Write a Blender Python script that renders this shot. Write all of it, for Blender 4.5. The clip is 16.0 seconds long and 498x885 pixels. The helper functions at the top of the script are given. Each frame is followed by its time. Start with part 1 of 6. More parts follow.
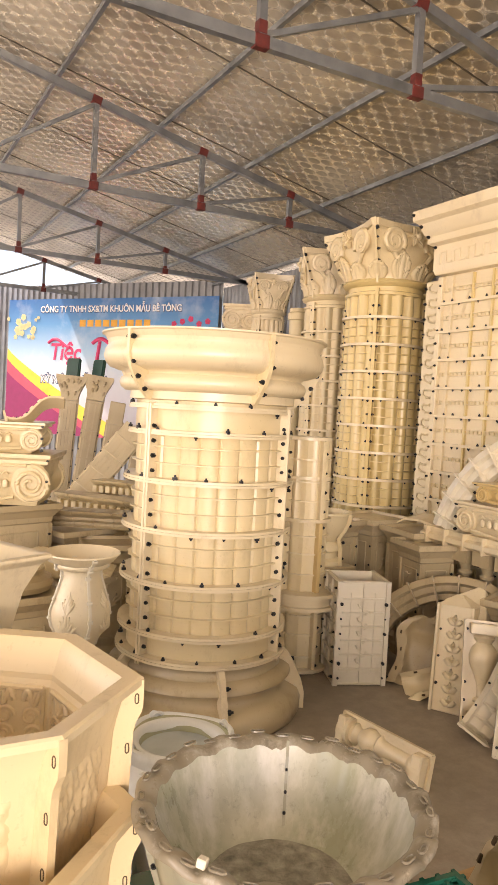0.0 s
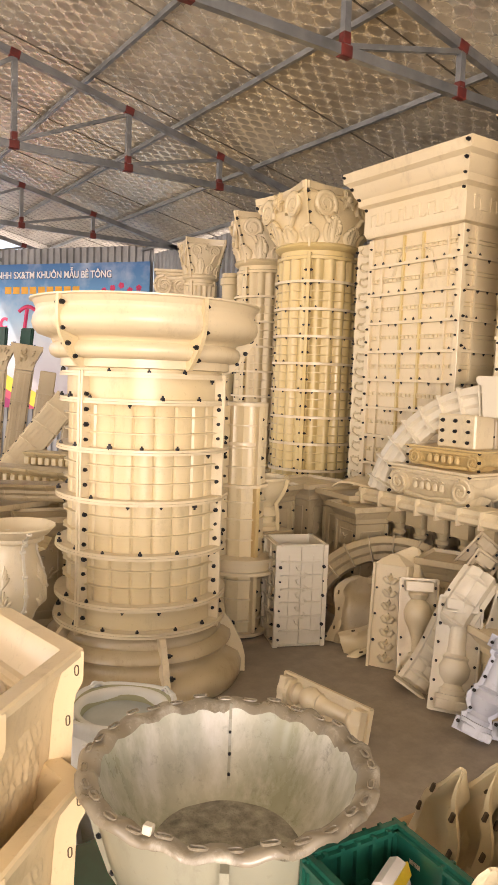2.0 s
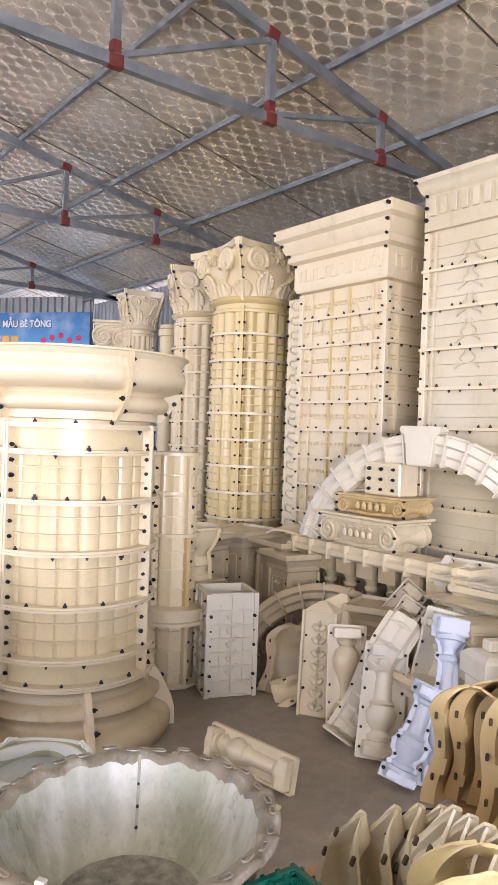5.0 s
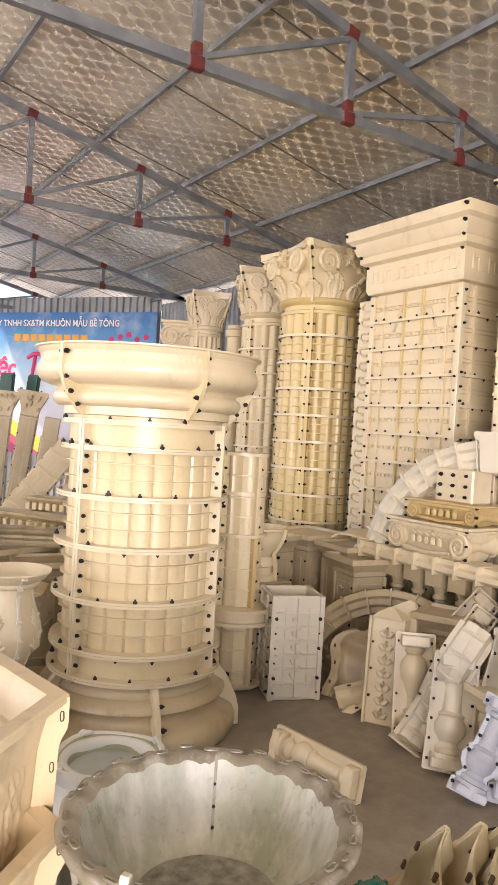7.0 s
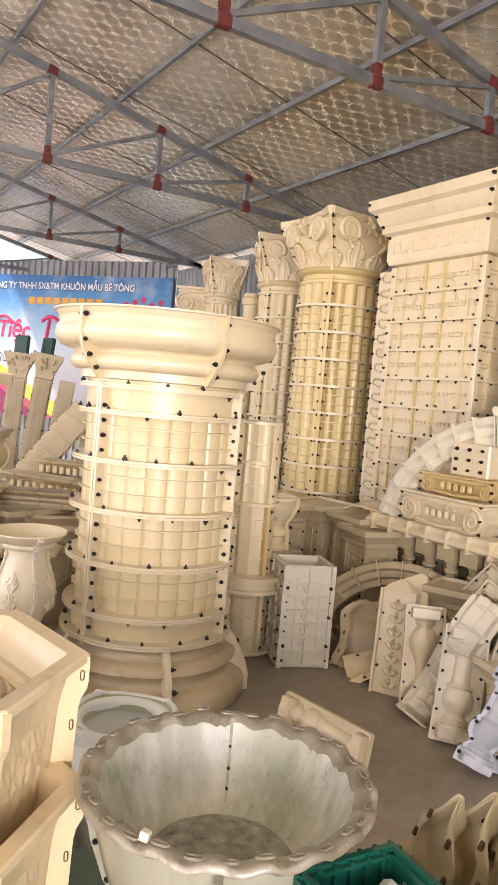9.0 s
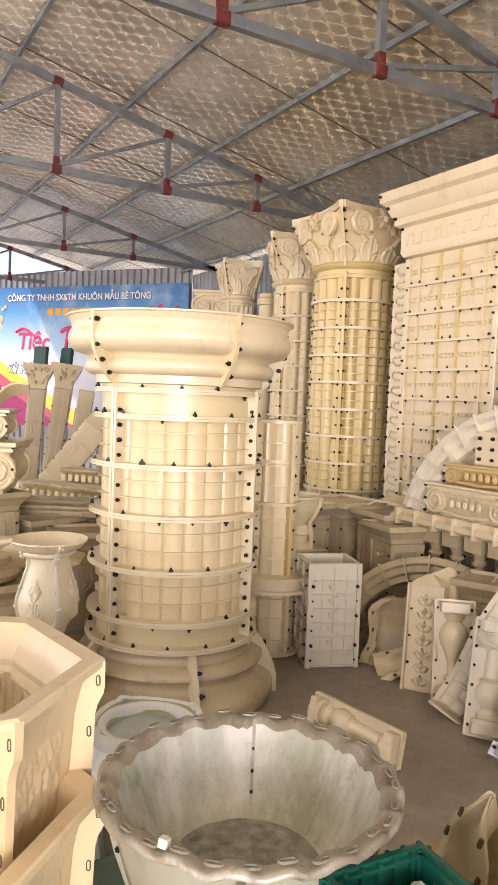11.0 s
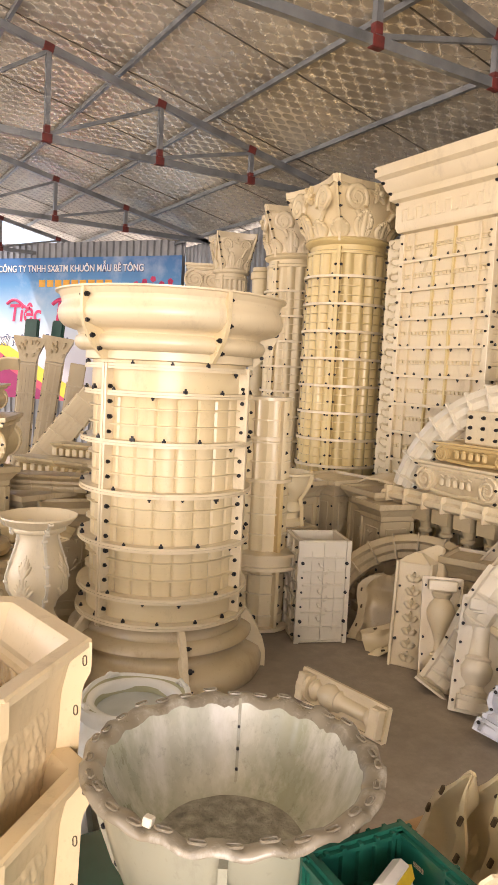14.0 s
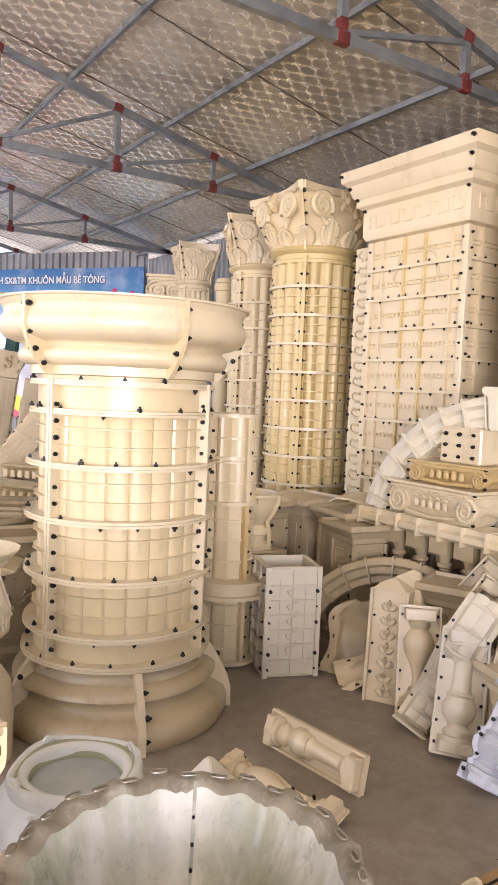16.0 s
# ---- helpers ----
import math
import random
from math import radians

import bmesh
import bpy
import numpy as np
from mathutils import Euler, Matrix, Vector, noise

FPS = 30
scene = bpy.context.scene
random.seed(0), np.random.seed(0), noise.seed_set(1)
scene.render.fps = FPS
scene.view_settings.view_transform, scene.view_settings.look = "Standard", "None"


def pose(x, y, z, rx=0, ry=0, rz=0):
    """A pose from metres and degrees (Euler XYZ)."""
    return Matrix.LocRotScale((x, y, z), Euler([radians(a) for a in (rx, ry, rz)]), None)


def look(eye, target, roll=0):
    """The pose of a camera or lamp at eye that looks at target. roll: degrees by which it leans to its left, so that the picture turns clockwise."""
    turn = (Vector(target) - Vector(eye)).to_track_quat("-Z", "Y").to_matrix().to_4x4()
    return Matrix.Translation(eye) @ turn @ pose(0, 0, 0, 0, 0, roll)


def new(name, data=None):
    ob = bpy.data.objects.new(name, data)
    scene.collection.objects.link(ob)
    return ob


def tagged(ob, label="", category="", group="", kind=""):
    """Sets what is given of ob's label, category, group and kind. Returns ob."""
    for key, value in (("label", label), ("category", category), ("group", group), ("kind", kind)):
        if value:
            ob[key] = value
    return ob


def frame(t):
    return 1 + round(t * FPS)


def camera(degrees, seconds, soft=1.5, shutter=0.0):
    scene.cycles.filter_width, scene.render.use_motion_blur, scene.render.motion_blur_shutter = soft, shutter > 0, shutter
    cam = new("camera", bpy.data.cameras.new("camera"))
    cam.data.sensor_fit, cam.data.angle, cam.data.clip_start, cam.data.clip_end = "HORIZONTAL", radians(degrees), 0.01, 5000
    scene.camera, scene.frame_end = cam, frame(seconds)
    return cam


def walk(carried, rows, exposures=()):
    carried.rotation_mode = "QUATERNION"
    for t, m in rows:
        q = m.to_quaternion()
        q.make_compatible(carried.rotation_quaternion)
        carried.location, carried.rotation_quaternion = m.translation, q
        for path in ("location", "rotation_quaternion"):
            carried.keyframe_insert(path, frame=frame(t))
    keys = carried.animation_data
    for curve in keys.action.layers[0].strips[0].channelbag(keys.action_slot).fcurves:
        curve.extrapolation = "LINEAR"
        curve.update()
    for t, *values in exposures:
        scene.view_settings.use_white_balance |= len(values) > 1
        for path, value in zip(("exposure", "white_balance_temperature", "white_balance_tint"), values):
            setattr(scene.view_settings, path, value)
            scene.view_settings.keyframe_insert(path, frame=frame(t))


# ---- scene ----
cam = camera(37.6, 16.0, soft=1.1)
PATH = [
    (0, (0.396, 0.386, 1.627), (1.346, 2.143, 1.539), 3.1),
    (0.5, (0.401, 0.386, 1.625), (1.358, 2.139, 1.527), 3.0),
    (1, (0.405, 0.389, 1.626), (1.386, 2.129, 1.505), 2.7),
    (1.5, (0.409, 0.396, 1.623), (1.429, 2.11, 1.479), 2.3),
    (2, (0.407, 0.408, 1.617), (1.509, 2.069, 1.449), 2.1),
    (2.5, (0.391, 0.389, 1.612), (1.679, 1.911, 1.449), 3.6),
    (3, (0.392, 0.354, 1.623), (1.792, 1.778, 1.506), 4.8),
    (3.5, (0.416, 0.344, 1.621), (1.807, 1.779, 1.546), 4.1),
    (4, (0.421, 0.337, 1.625), (1.753, 1.828, 1.569), 3.4),
    (4.5, (0.437, 0.329, 1.622), (1.711, 1.87, 1.582), 2.7),
    (5, (0.455, 0.304, 1.627), (1.676, 1.888, 1.597), 2.0),
    (7.5, (0.397, 0.377, 1.619), (1.477, 2.06, 1.578), 3.6),
    (8, (0.386, 0.392, 1.612), (1.491, 2.057, 1.547), 4.7),
    (8.5, (0.379, 0.389, 1.607), (1.479, 2.056, 1.513), 5.1),
    (9, (0.388, 0.385, 1.612), (1.458, 2.07, 1.495), 4.9),
    (9.2, (0.388, 0.388, 1.612), (1.443, 2.083, 1.491), 4.6),
    (11.3, (0.444, 0.396, 1.592), (1.462, 2.114, 1.477), 2.0),
    (11.5, (0.444, 0.395, 1.593), (1.472, 2.106, 1.463), 1.8),
    (12, (0.433, 0.4, 1.59), (1.484, 2.096, 1.444), 1.6),
    (12.5, (0.417, 0.409, 1.593), (1.473, 2.099, 1.435), 1.7),
    (13, (0.423, 0.405, 1.602), (1.466, 2.104, 1.442), 2.1),
    (13.5, (0.44, 0.411, 1.609), (1.474, 2.114, 1.439), 2.5),
    (14, (0.454, 0.396, 1.614), (1.482, 2.101, 1.429), 2.8),
    (14.5, (0.501, 0.369, 1.604), (1.55, 2.063, 1.434), 2.9),
    (15, (0.561, 0.363, 1.607), (1.631, 2.045, 1.446), 2.7),
    (15.5, (0.617, 0.491, 1.615), (1.724, 2.15, 1.465), 2.3),
    (16, (0.634, 0.637, 1.626), (1.737, 2.3, 1.481), 2.4),
]
walk(cam, [(t, look(eye, target, roll)) for t, eye, target, roll in PATH],
     [(0, 1.25, 7800, 25), (2, 1.25, 7700, 25), (3, 1.34, 5650, 24), (5.2, 1.36, 5850, 24), (7.5, 1.3, 6700, 23), (9, 1.3, 6700, 23), (13, 1.25, 7000, 24), (14.5, 1.25, 7300, 25), (16, 1.4, 6300, 26)])

# ---- world, sun, large lights ----
world = bpy.data.worlds.new("sky")
scene.world = world
world.use_nodes = True
wn = world.node_tree.nodes
sky = wn.new("ShaderNodeTexSky")
sky.sky_type, sky.sun_disc = "NISHITA", False
sky.sun_elevation, sky.sun_rotation = radians(52), radians(-60)
world.node_tree.links.new(sky.outputs[0], wn["Background"].inputs[0])
wn["Background"].inputs[1].default_value = 0.14

sun = new("sun", bpy.data.lights.new("sun", "SUN"))
sun.data.energy, sun.data.angle, sun.data.color = 3.0, radians(0.6), (1.0, 0.95, 0.86)
sun.matrix_world = look((-20, 12, 30), (0, 0, 0))


def area(name, eye, target, sx, sy, power, color):
    lamp = new(name, bpy.data.lights.new(name, "AREA"))
    lamp.data.shape, lamp.data.size, lamp.data.size_y = "RECTANGLE", sx, sy
    lamp.data.energy, lamp.data.color = power, color
    lamp.matrix_world = look(eye, target)
    return lamp


# daylight in the wide open gate behind the camera and in the open left side
area("gate_daylight", (-2.2, -5.2, 1.6), (1.6, 4, 5.6), 5.0, 3.0, 350, (1.0, 0.96, 0.90))
area("side_daylight", (-5.3, 5.2, 1.9), (3, 6.0, 5.4), 11.0, 3.0, 132, (1.0, 0.97, 0.92))

# ---- helpers for meshes ----
PI, TAU = math.pi, 2 * math.pi


def mesh_of(name, bm, material, smooth=None):
    bmesh.ops.recalc_face_normals(bm, faces=bm.faces)
    me = bpy.data.meshes.new(name)
    bm.to_mesh(me)
    bm.free()
    if material:
        me.materials.append(material)
    if smooth:
        me.shade_smooth()
        me.set_sharp_from_angle(angle=radians(smooth))
    return me


def part(name, bm, material, parent, label="", smooth=35, m=None):
    """Links a bmesh, or a mesh that is shared, as one part under a thing or a part."""
    me = bm if isinstance(bm, bpy.types.Mesh) else mesh_of(name, bm, material, smooth)
    ob = new(name, me)
    ob.parent = parent
    if m is not None:
        ob.matrix_basis = m
    return tagged(ob, label, kind="stuff" if name.endswith("_relief") and name != "disc_relief" else "")


def thing(name, m, label, category, group="", kind=""):
    ob = new(name)
    ob.empty_display_size = 0.1
    ob.matrix_basis = m
    return tagged(ob, label, category, group, kind)


def solid(name, bm, material, m, label, category, group="", kind="", smooth=35):
    ob = new(name, mesh_of(name, bm, material, smooth))
    ob.matrix_basis = m
    return tagged(ob, label, category, group, kind)


def structure(name, bm, material, label, category, smooth=None):
    return solid(name, bm, material, Matrix(), label, category, kind="structure", smooth=smooth)


def B():
    return bmesh.new()


def box(bm, x0, x1, y0, y1, z0, z1, m=None, bevel=0.0):
    r = bmesh.ops.create_cube(bm, size=1)
    vs = r["verts"]
    for v in vs:
        v.co = Vector((x0 if v.co.x < 0 else x1, y0 if v.co.y < 0 else y1, z0 if v.co.z < 0 else z1))
    if bevel:
        es = list({e for v in vs for e in v.link_edges})
        out = bmesh.ops.bevel(bm, geom=es, offset=bevel, segments=1, affect="EDGES", profile=0.5)
        vs = out["verts"]
    if m is not None:
        bmesh.ops.transform(bm, matrix=m, verts=vs)
    return bm


def lathe(bm, prof, seg=48, a0=0.0, a1=TAU, radius=None, m=None):
    """Turns a profile of (r, z) about z; radius(r, z, angle) may shape it."""
    full = abs(a1 - a0 - TAU) < 1e-6
    n = seg if full else seg + 1
    rows = []
    for r, z in prof:
        row = []
        for k in range(n):
            a = a0 + (a1 - a0) * k / seg
            q = radius(r, z, a) if radius else r
            v = Vector((q * math.cos(a), q * math.sin(a), z))
            row.append(bm.verts.new(m @ v if m is not None else v))
        rows.append(row)
    for i in range(len(rows) - 1):
        for k in range(seg):
            k2 = (k + 1) % n
            try:
                bm.faces.new((rows[i][k], rows[i][k2], rows[i + 1][k2], rows[i + 1][k]))
            except ValueError:
                pass
    return rows


def lathe_solid(bm, prof, seg=48, radius=None, m=None, a0=0.0, a1=TAU):
    rows = lathe(bm, prof, seg, a0, a1, radius, m)
    for row in (rows[0], rows[-1]):
        if len(row) > 2:
            bm.faces.new(row)
    return bm


def ring(bm, r0, r1, z0, z1, seg=48, m=None):
    return lathe(bm, [(r0, z0), (r1, z0), (r1, z1), (r0, z1), (r0, z0)], seg, m=m)


def prism(bm, pts, depth, m=None):
    """A polygon in x, z with thickness depth along y (centred)."""
    a = [bm.verts.new((x, -depth / 2, z)) for x, z in pts]
    b = [bm.verts.new((x, depth / 2, z)) for x, z in pts]
    bm.faces.new(a)
    bm.faces.new(b[::-1])
    for i in range(len(pts)):
        j = (i + 1) % len(pts)
        bm.faces.new((a[i], b[i], b[j], a[j]))
    if m is not None:
        bmesh.ops.transform(bm, matrix=m, verts=a + b)
    return bm


def fin(bm, prof, out, thick, ang, inset=0.004):
    """A flat flange that follows a turned profile, at an angle about z."""
    pts = [(r - inset, z) for r, z in prof] + [(r + out, z) for r, z in reversed(prof)]
    return prism(bm, pts, thick, Matrix.Rotation(ang, 4, "Z"))


def tube(bm, pts, r, seg=8, closed=False):
    """A round bar along points; r is a number or a radius for each point."""
    pts = [Vector(p) for p in pts]
    n = len(pts)
    rows = []
    for i, p in enumerate(pts):
        q = pts[(i + 1) % n] if (closed or i < n - 1) else p
        o = pts[i - 1] if (closed or i > 0) else p
        d = (q - o).normalized()
        side = d.cross(Vector((0.13, 0.31, 0.94))).normalized()
        up = side.cross(d)
        rr = r[i] if isinstance(r, (list, tuple)) else r
        rows.append([bm.verts.new(p + rr * (math.cos(TAU * k / seg) * side + math.sin(TAU * k / seg) * up)) for k in range(seg)])
    for i in range(n if closed else n - 1):
        a, b = rows[i], rows[(i + 1) % n]
        for k in range(seg):
            bm.faces.new((a[k], a[(k + 1) % seg], b[(k + 1) % seg], b[k]))
    if not closed:
        bm.faces.new(rows[0][::-1])
        bm.faces.new(rows[-1])
    return bm


def bar(bm, a, b, w, h):
    """A square bar from a to b, w across and h high."""
    a, b = Vector(a), Vector(b)
    d = b - a
    rot = d.to_track_quat("X", "Z").to_matrix().to_4x4()
    return box(bm, 0, d.length, -w / 2, w / 2, -h / 2, h / 2, Matrix.Translation(a) @ rot)


def sweep(bm, prof, path, closed=False):
    """Carries a section (a list of (u, v)) along frames (origin, u axis, v axis)."""
    rows = [[bm.verts.new(o + u * a + v * b) for u, v in prof] for o, a, b in path]
    n = len(prof)
    for i in range(len(rows) - (0 if closed else 1)):
        p, q = rows[i], rows[(i + 1) % len(rows)]
        for k in range(n):
            bm.faces.new((p[k], p[(k + 1) % n], q[(k + 1) % n], q[k]))
    if not closed:
        bm.faces.new(rows[0][::-1])
        bm.faces.new(rows[-1])
    return bm


def thicken(bm, t):
    """Give an open sheet a back side, t behind its faces, and edges all round."""
    bm.normal_update()
    faces, rim = list(bm.faces), [e for e in bm.edges if e.is_boundary]
    back = {v: bm.verts.new(v.co - v.normal * t) for v in list(bm.verts)}
    pairs = [(e.link_loops[0].vert, e.link_loops[0].link_loop_next.vert) for e in rim]
    for f in faces:
        bm.faces.new([back[v] for v in reversed(f.verts)])
    for a, b in pairs:
        bm.faces.new((b, a, back[a], back[b]))


def polar(r, ang, z=0.0):
    return Vector((r * math.cos(ang), r * math.sin(ang), z))

# ---- materials ----


def nodes_of(name):
    mat = bpy.data.materials.new(name)
    mat.use_nodes = True
    nt = mat.node_tree
    return mat, nt, nt.nodes["Principled BSDF"]


def ramp(nt, fac, stops):
    r = nt.nodes.new("ShaderNodeValToRGB")
    while len(r.color_ramp.elements) < len(stops):
        r.color_ramp.elements.new(0.5)
    for e, (p, c) in zip(r.color_ramp.elements, stops):
        e.position, e.color = p, (*c, 1) if len(c) == 3 else c
    nt.links.new(fac, r.inputs[0])
    return r.outputs[0]


def noise_of(nt, scale, detail=4.0, coords="Object", rough=0.55, stretch=None):
    tc = nt.nodes.new("ShaderNodeTexCoord")
    n = nt.nodes.new("ShaderNodeTexNoise")
    n.inputs["Scale"].default_value, n.inputs["Detail"].default_value, n.inputs["Roughness"].default_value = scale, detail, rough
    if stretch:
        mp = nt.nodes.new("ShaderNodeMapping")
        mp.inputs["Scale"].default_value = stretch
        nt.links.new(tc.outputs[coords], mp.inputs[0])
        nt.links.new(mp.outputs[0], n.inputs["Vector"])
    else:
        nt.links.new(tc.outputs[coords], n.inputs["Vector"])
    return n.outputs["Fac"]


def mix(nt, fac, a, b, mode="MIX"):
    m = nt.nodes.new("ShaderNodeMix")
    m.data_type, m.blend_type = "RGBA", mode
    for sock, v in ((m.inputs["Factor"], fac), (m.inputs["A"], a), (m.inputs["B"], b)):
        if isinstance(v, bpy.types.NodeSocket):
            nt.links.new(v, sock)
        else:
            sock.default_value = (*v, 1) if isinstance(v, tuple) else v
    return m.outputs["Result"]


def bump(nt, bsdf, height, strength, distance):
    b = nt.nodes.new("ShaderNodeBump")
    b.inputs["Strength"].default_value, b.inputs["Distance"].default_value = strength, distance
    nt.links.new(height, b.inputs["Height"])
    nt.links.new(b.outputs[0], bsdf.inputs["Normal"])


def resin(name, base, tint, blotch=(0.26, 0.185, 0.10), rough=0.27, mottled=0.5, dirty=0.38):
    """Cast fibreglass or plastic: mottled gel coat, a few smears of dust and mortar."""
    mat, nt, bsdf = nodes_of(name)
    big = noise_of(nt, 1.6, 2)
    info = nt.nodes.new("ShaderNodeObjectInfo")
    col = mix(nt, ramp(nt, big, [(0.34, (0, 0, 0)), (0.68, (mottled,) * 3)]), base, tint)
    col = mix(nt, ramp(nt, info.outputs["Random"], [(0.0, (0, 0, 0)), (1.0, (0.35,) * 3)]), col, tint)
    smear = noise_of(nt, 6.0, 9, rough=0.75, stretch=(1, 1, 0.45))
    col = mix(nt, ramp(nt, smear, [(0.54, (0, 0, 0)), (0.74, (dirty,) * 3)]), col, blotch)
    speck = noise_of(nt, 60.0, 2)
    col = mix(nt, ramp(nt, speck, [(0.66, (0, 0, 0)), (0.72, (0.35 * dirty,) * 3)]), col, blotch)
    nt.links.new(col, bsdf.inputs["Base Color"])
    nt.links.new(ramp(nt, smear, [(0.3, (rough,) * 3), (0.8, (min(1, rough + 0.3),) * 3)]), bsdf.inputs["Roughness"])
    bsdf.inputs["Coat Weight"].default_value, bsdf.inputs["Coat Roughness"].default_value = 0.4, 0.24
    bump(nt, bsdf, noise_of(nt, 9.0, 5, rough=0.5), 0.14, 0.012)
    return mat


CREAM = resin("cream_resin", (0.69, 0.59, 0.385), (0.655, 0.515, 0.275), mottled=0.55)
YELLOW = resin("yellow_resin", (0.66, 0.53, 0.265), (0.575, 0.425, 0.155), mottled=0.7)
PALE = resin("pale_resin", (0.71, 0.615, 0.43), (0.66, 0.53, 0.315), mottled=0.45)
WHITE = resin("white_resin", (0.72, 0.67, 0.55), (0.67, 0.59, 0.43), mottled=0.45, dirty=0.2)
BLUE = resin("bluish_resin", (0.60, 0.63, 0.71), (0.52, 0.56, 0.65), blotch=(0.22, 0.22, 0.25), mottled=0.3)
GREEN = resin("greenish_resin", (0.43, 0.42, 0.32), (0.21, 0.205, 0.14), blotch=(0.20, 0.185, 0.14), mottled=0.8, dirty=0.6)
OCHRE = resin("ochre_resin", (0.64, 0.49, 0.25), (0.53, 0.365, 0.135), mottled=0.6)
TOWER = resin("weathered_cream_resin", (0.66, 0.59, 0.44), (0.53, 0.45, 0.28), blotch=(0.28, 0.22, 0.12), mottled=0.75)
TAN = resin("tan_resin", (0.69, 0.57, 0.365), (0.66, 0.49, 0.26), mottled=0.6)
BUFF = resin("buff_resin", (0.585, 0.485, 0.315), (0.33, 0.25, 0.13), mottled=0.75, dirty=0.6)


def plain(name, color, rough=0.5, metal=0.0, vary=0.25, scale=8.0, relief=0.1):
    mat, nt, bsdf = nodes_of(name)
    n = noise_of(nt, scale, 6)
    dark = tuple(c * (1 - vary) for c in color)
    light = tuple(min(1, c * (1 + vary)) for c in color)
    nt.links.new(ramp(nt, n, [(0.3, dark), (0.7, light)]), bsdf.inputs["Base Color"])
    bsdf.inputs["Roughness"].default_value, bsdf.inputs["Metallic"].default_value = rough, metal
    if relief:
        bump(nt, bsdf, noise_of(nt, scale * 4, 5), relief, 0.01)
    return mat


BLACK = plain("black_bolt", (0.012, 0.012, 0.013), 0.45, 0.3, relief=0)
STEEL = plain("galvanised_steel", (0.26, 0.28, 0.30), 0.38, 0.75, 0.3, 5.0)
RED = plain("red_oxide_paint", (0.11, 0.014, 0.011), 0.6, 0.0, 0.4, 20.0)
CRATE = plain("green_plastic", (0.006, 0.098, 0.064), 0.25, 0.0, 0.25, 6.0, 0.03)
DARKGREEN = plain("dark_green_plastic", (0.012, 0.060, 0.045), 0.4, 0.0, 0.25, 6.0, 0.05)
SHEET = plain("grey_sheet_metal", (0.30, 0.31, 0.32), 0.45, 0.5, 0.2, 3.0)
WOOD = plain("raw_timber", (0.42, 0.27, 0.13), 0.7, 0.0, 0.3, 9.0, 0.3)
# dark colour that stands in for the shade inside bolt holes
HOLE_SHADE = plain("hole_shade_tone", (0.09, 0.06, 0.03), 0.8, relief=0)
WIRE = plain("black_wire", (0.01, 0.01, 0.01), 0.5, 0.2, relief=0)


def concrete():
    mat, nt, bsdf = nodes_of("concrete_floor")
    a = noise_of(nt, 0.9, 6)
    b = noise_of(nt, 9.0, 8, rough=0.7)
    col = ramp(nt, a, [(0.3, (0.27, 0.23, 0.18)), (0.7, (0.41, 0.355, 0.28))])
    col = mix(nt, ramp(nt, b, [(0.35, (0.5,) * 3), (0.62, (0, 0, 0))]), col, (0.14, 0.11, 0.085))
    nt.links.new(col, bsdf.inputs["Base Color"])
    nt.links.new(ramp(nt, b, [(0.3, (0.5,) * 3), (0.7, (0.8,) * 3)]), bsdf.inputs["Roughness"])
    bump(nt, bsdf, noise_of(nt, 40, 6), 0.25, 0.008)
    return mat


CONCRETE = concrete()


def foil():
    """Dull foil on the underside of the roof, printed with rows of rounded six-sided cells."""
    mat, nt, bsdf = nodes_of("embossed_foil")
    tc = nt.nodes.new("ShaderNodeTexCoord")
    sep = nt.nodes.new("ShaderNodeSeparateXYZ")
    nt.links.new(tc.outputs["Object"], sep.inputs[0])

    def m(op, a, b=None):
        n = nt.nodes.new("ShaderNodeMath")
        n.operation = op
        for s, v in zip(n.inputs, (a, b)):
            if v is None:
                continue
            if isinstance(v, bpy.types.NodeSocket):
                nt.links.new(v, s)
            else:
                s.default_value = v
        return n.outputs[0]

    cell = 0.15

    def oval(du, dv):
        fu = m("SUBTRACT", m("FRACT", m("ADD", m("DIVIDE", sep.outputs[0], cell * 1.25), du)), 0.5)
        fv = m("SUBTRACT", m("FRACT", m("ADD", m("DIVIDE", sep.outputs[1], cell), dv)), 0.5)
        return m("SQRT", m("ADD", m("MULTIPLY", fu, fu), m("MULTIPLY", m("MULTIPLY", fv, fv), 1.0)))

    hh = m("MINIMUM", oval(50.0, 50.0), oval(50.5, 50.5))
    patches = noise_of(nt, 0.8, 3)
    wrinkle = noise_of(nt, 14.0, 6)
    cells = ramp(nt, hh, [(0.30, (1, 1, 1)), (0.345, (0, 0, 0))])
    line = ramp(nt, hh, [(0.30, (0, 0, 0)), (0.335, (1, 1, 1)), (0.36, (1, 1, 1)), (0.40, (0, 0, 0))])
    where = ramp(nt, noise_of(nt, 0.9, 4, rough=0.6), [(0.38, (0.30,) * 3), (0.58, (1, 1, 1))])
    # warm tones hold the yellow reflection of the moulds in the foil's colour
    tone = ramp(nt, patches, [(0.35, (0.74, 0.67, 0.55)), (0.65, (0.97, 0.90, 0.73))])
    dark = mix(nt, 0.74, tone, (0.20, 0.17, 0.12))
    col = mix(nt, mix(nt, where, (0, 0, 0), cells), tone, dark)
    col = mix(nt, mix(nt, patches, (0, 0, 0), line), col, (0.95, 0.88, 0.72))
    nt.links.new(col, bsdf.inputs["Base Color"])
    bsdf.inputs["Metallic"].default_value = 0.58
    nt.links.new(mix(nt, cells, mix(nt, patches, (0.16,) * 3, (0.34,) * 3), (0.36, 0.36, 0.36)), bsdf.inputs["Roughness"])
    hsum = m("ADD", m("MULTIPLY", hh, 0.5), m("MULTIPLY", wrinkle, 1.0))
    bump(nt, bsdf, hsum, 0.42, 0.02)
    return mat


FOIL = foil()

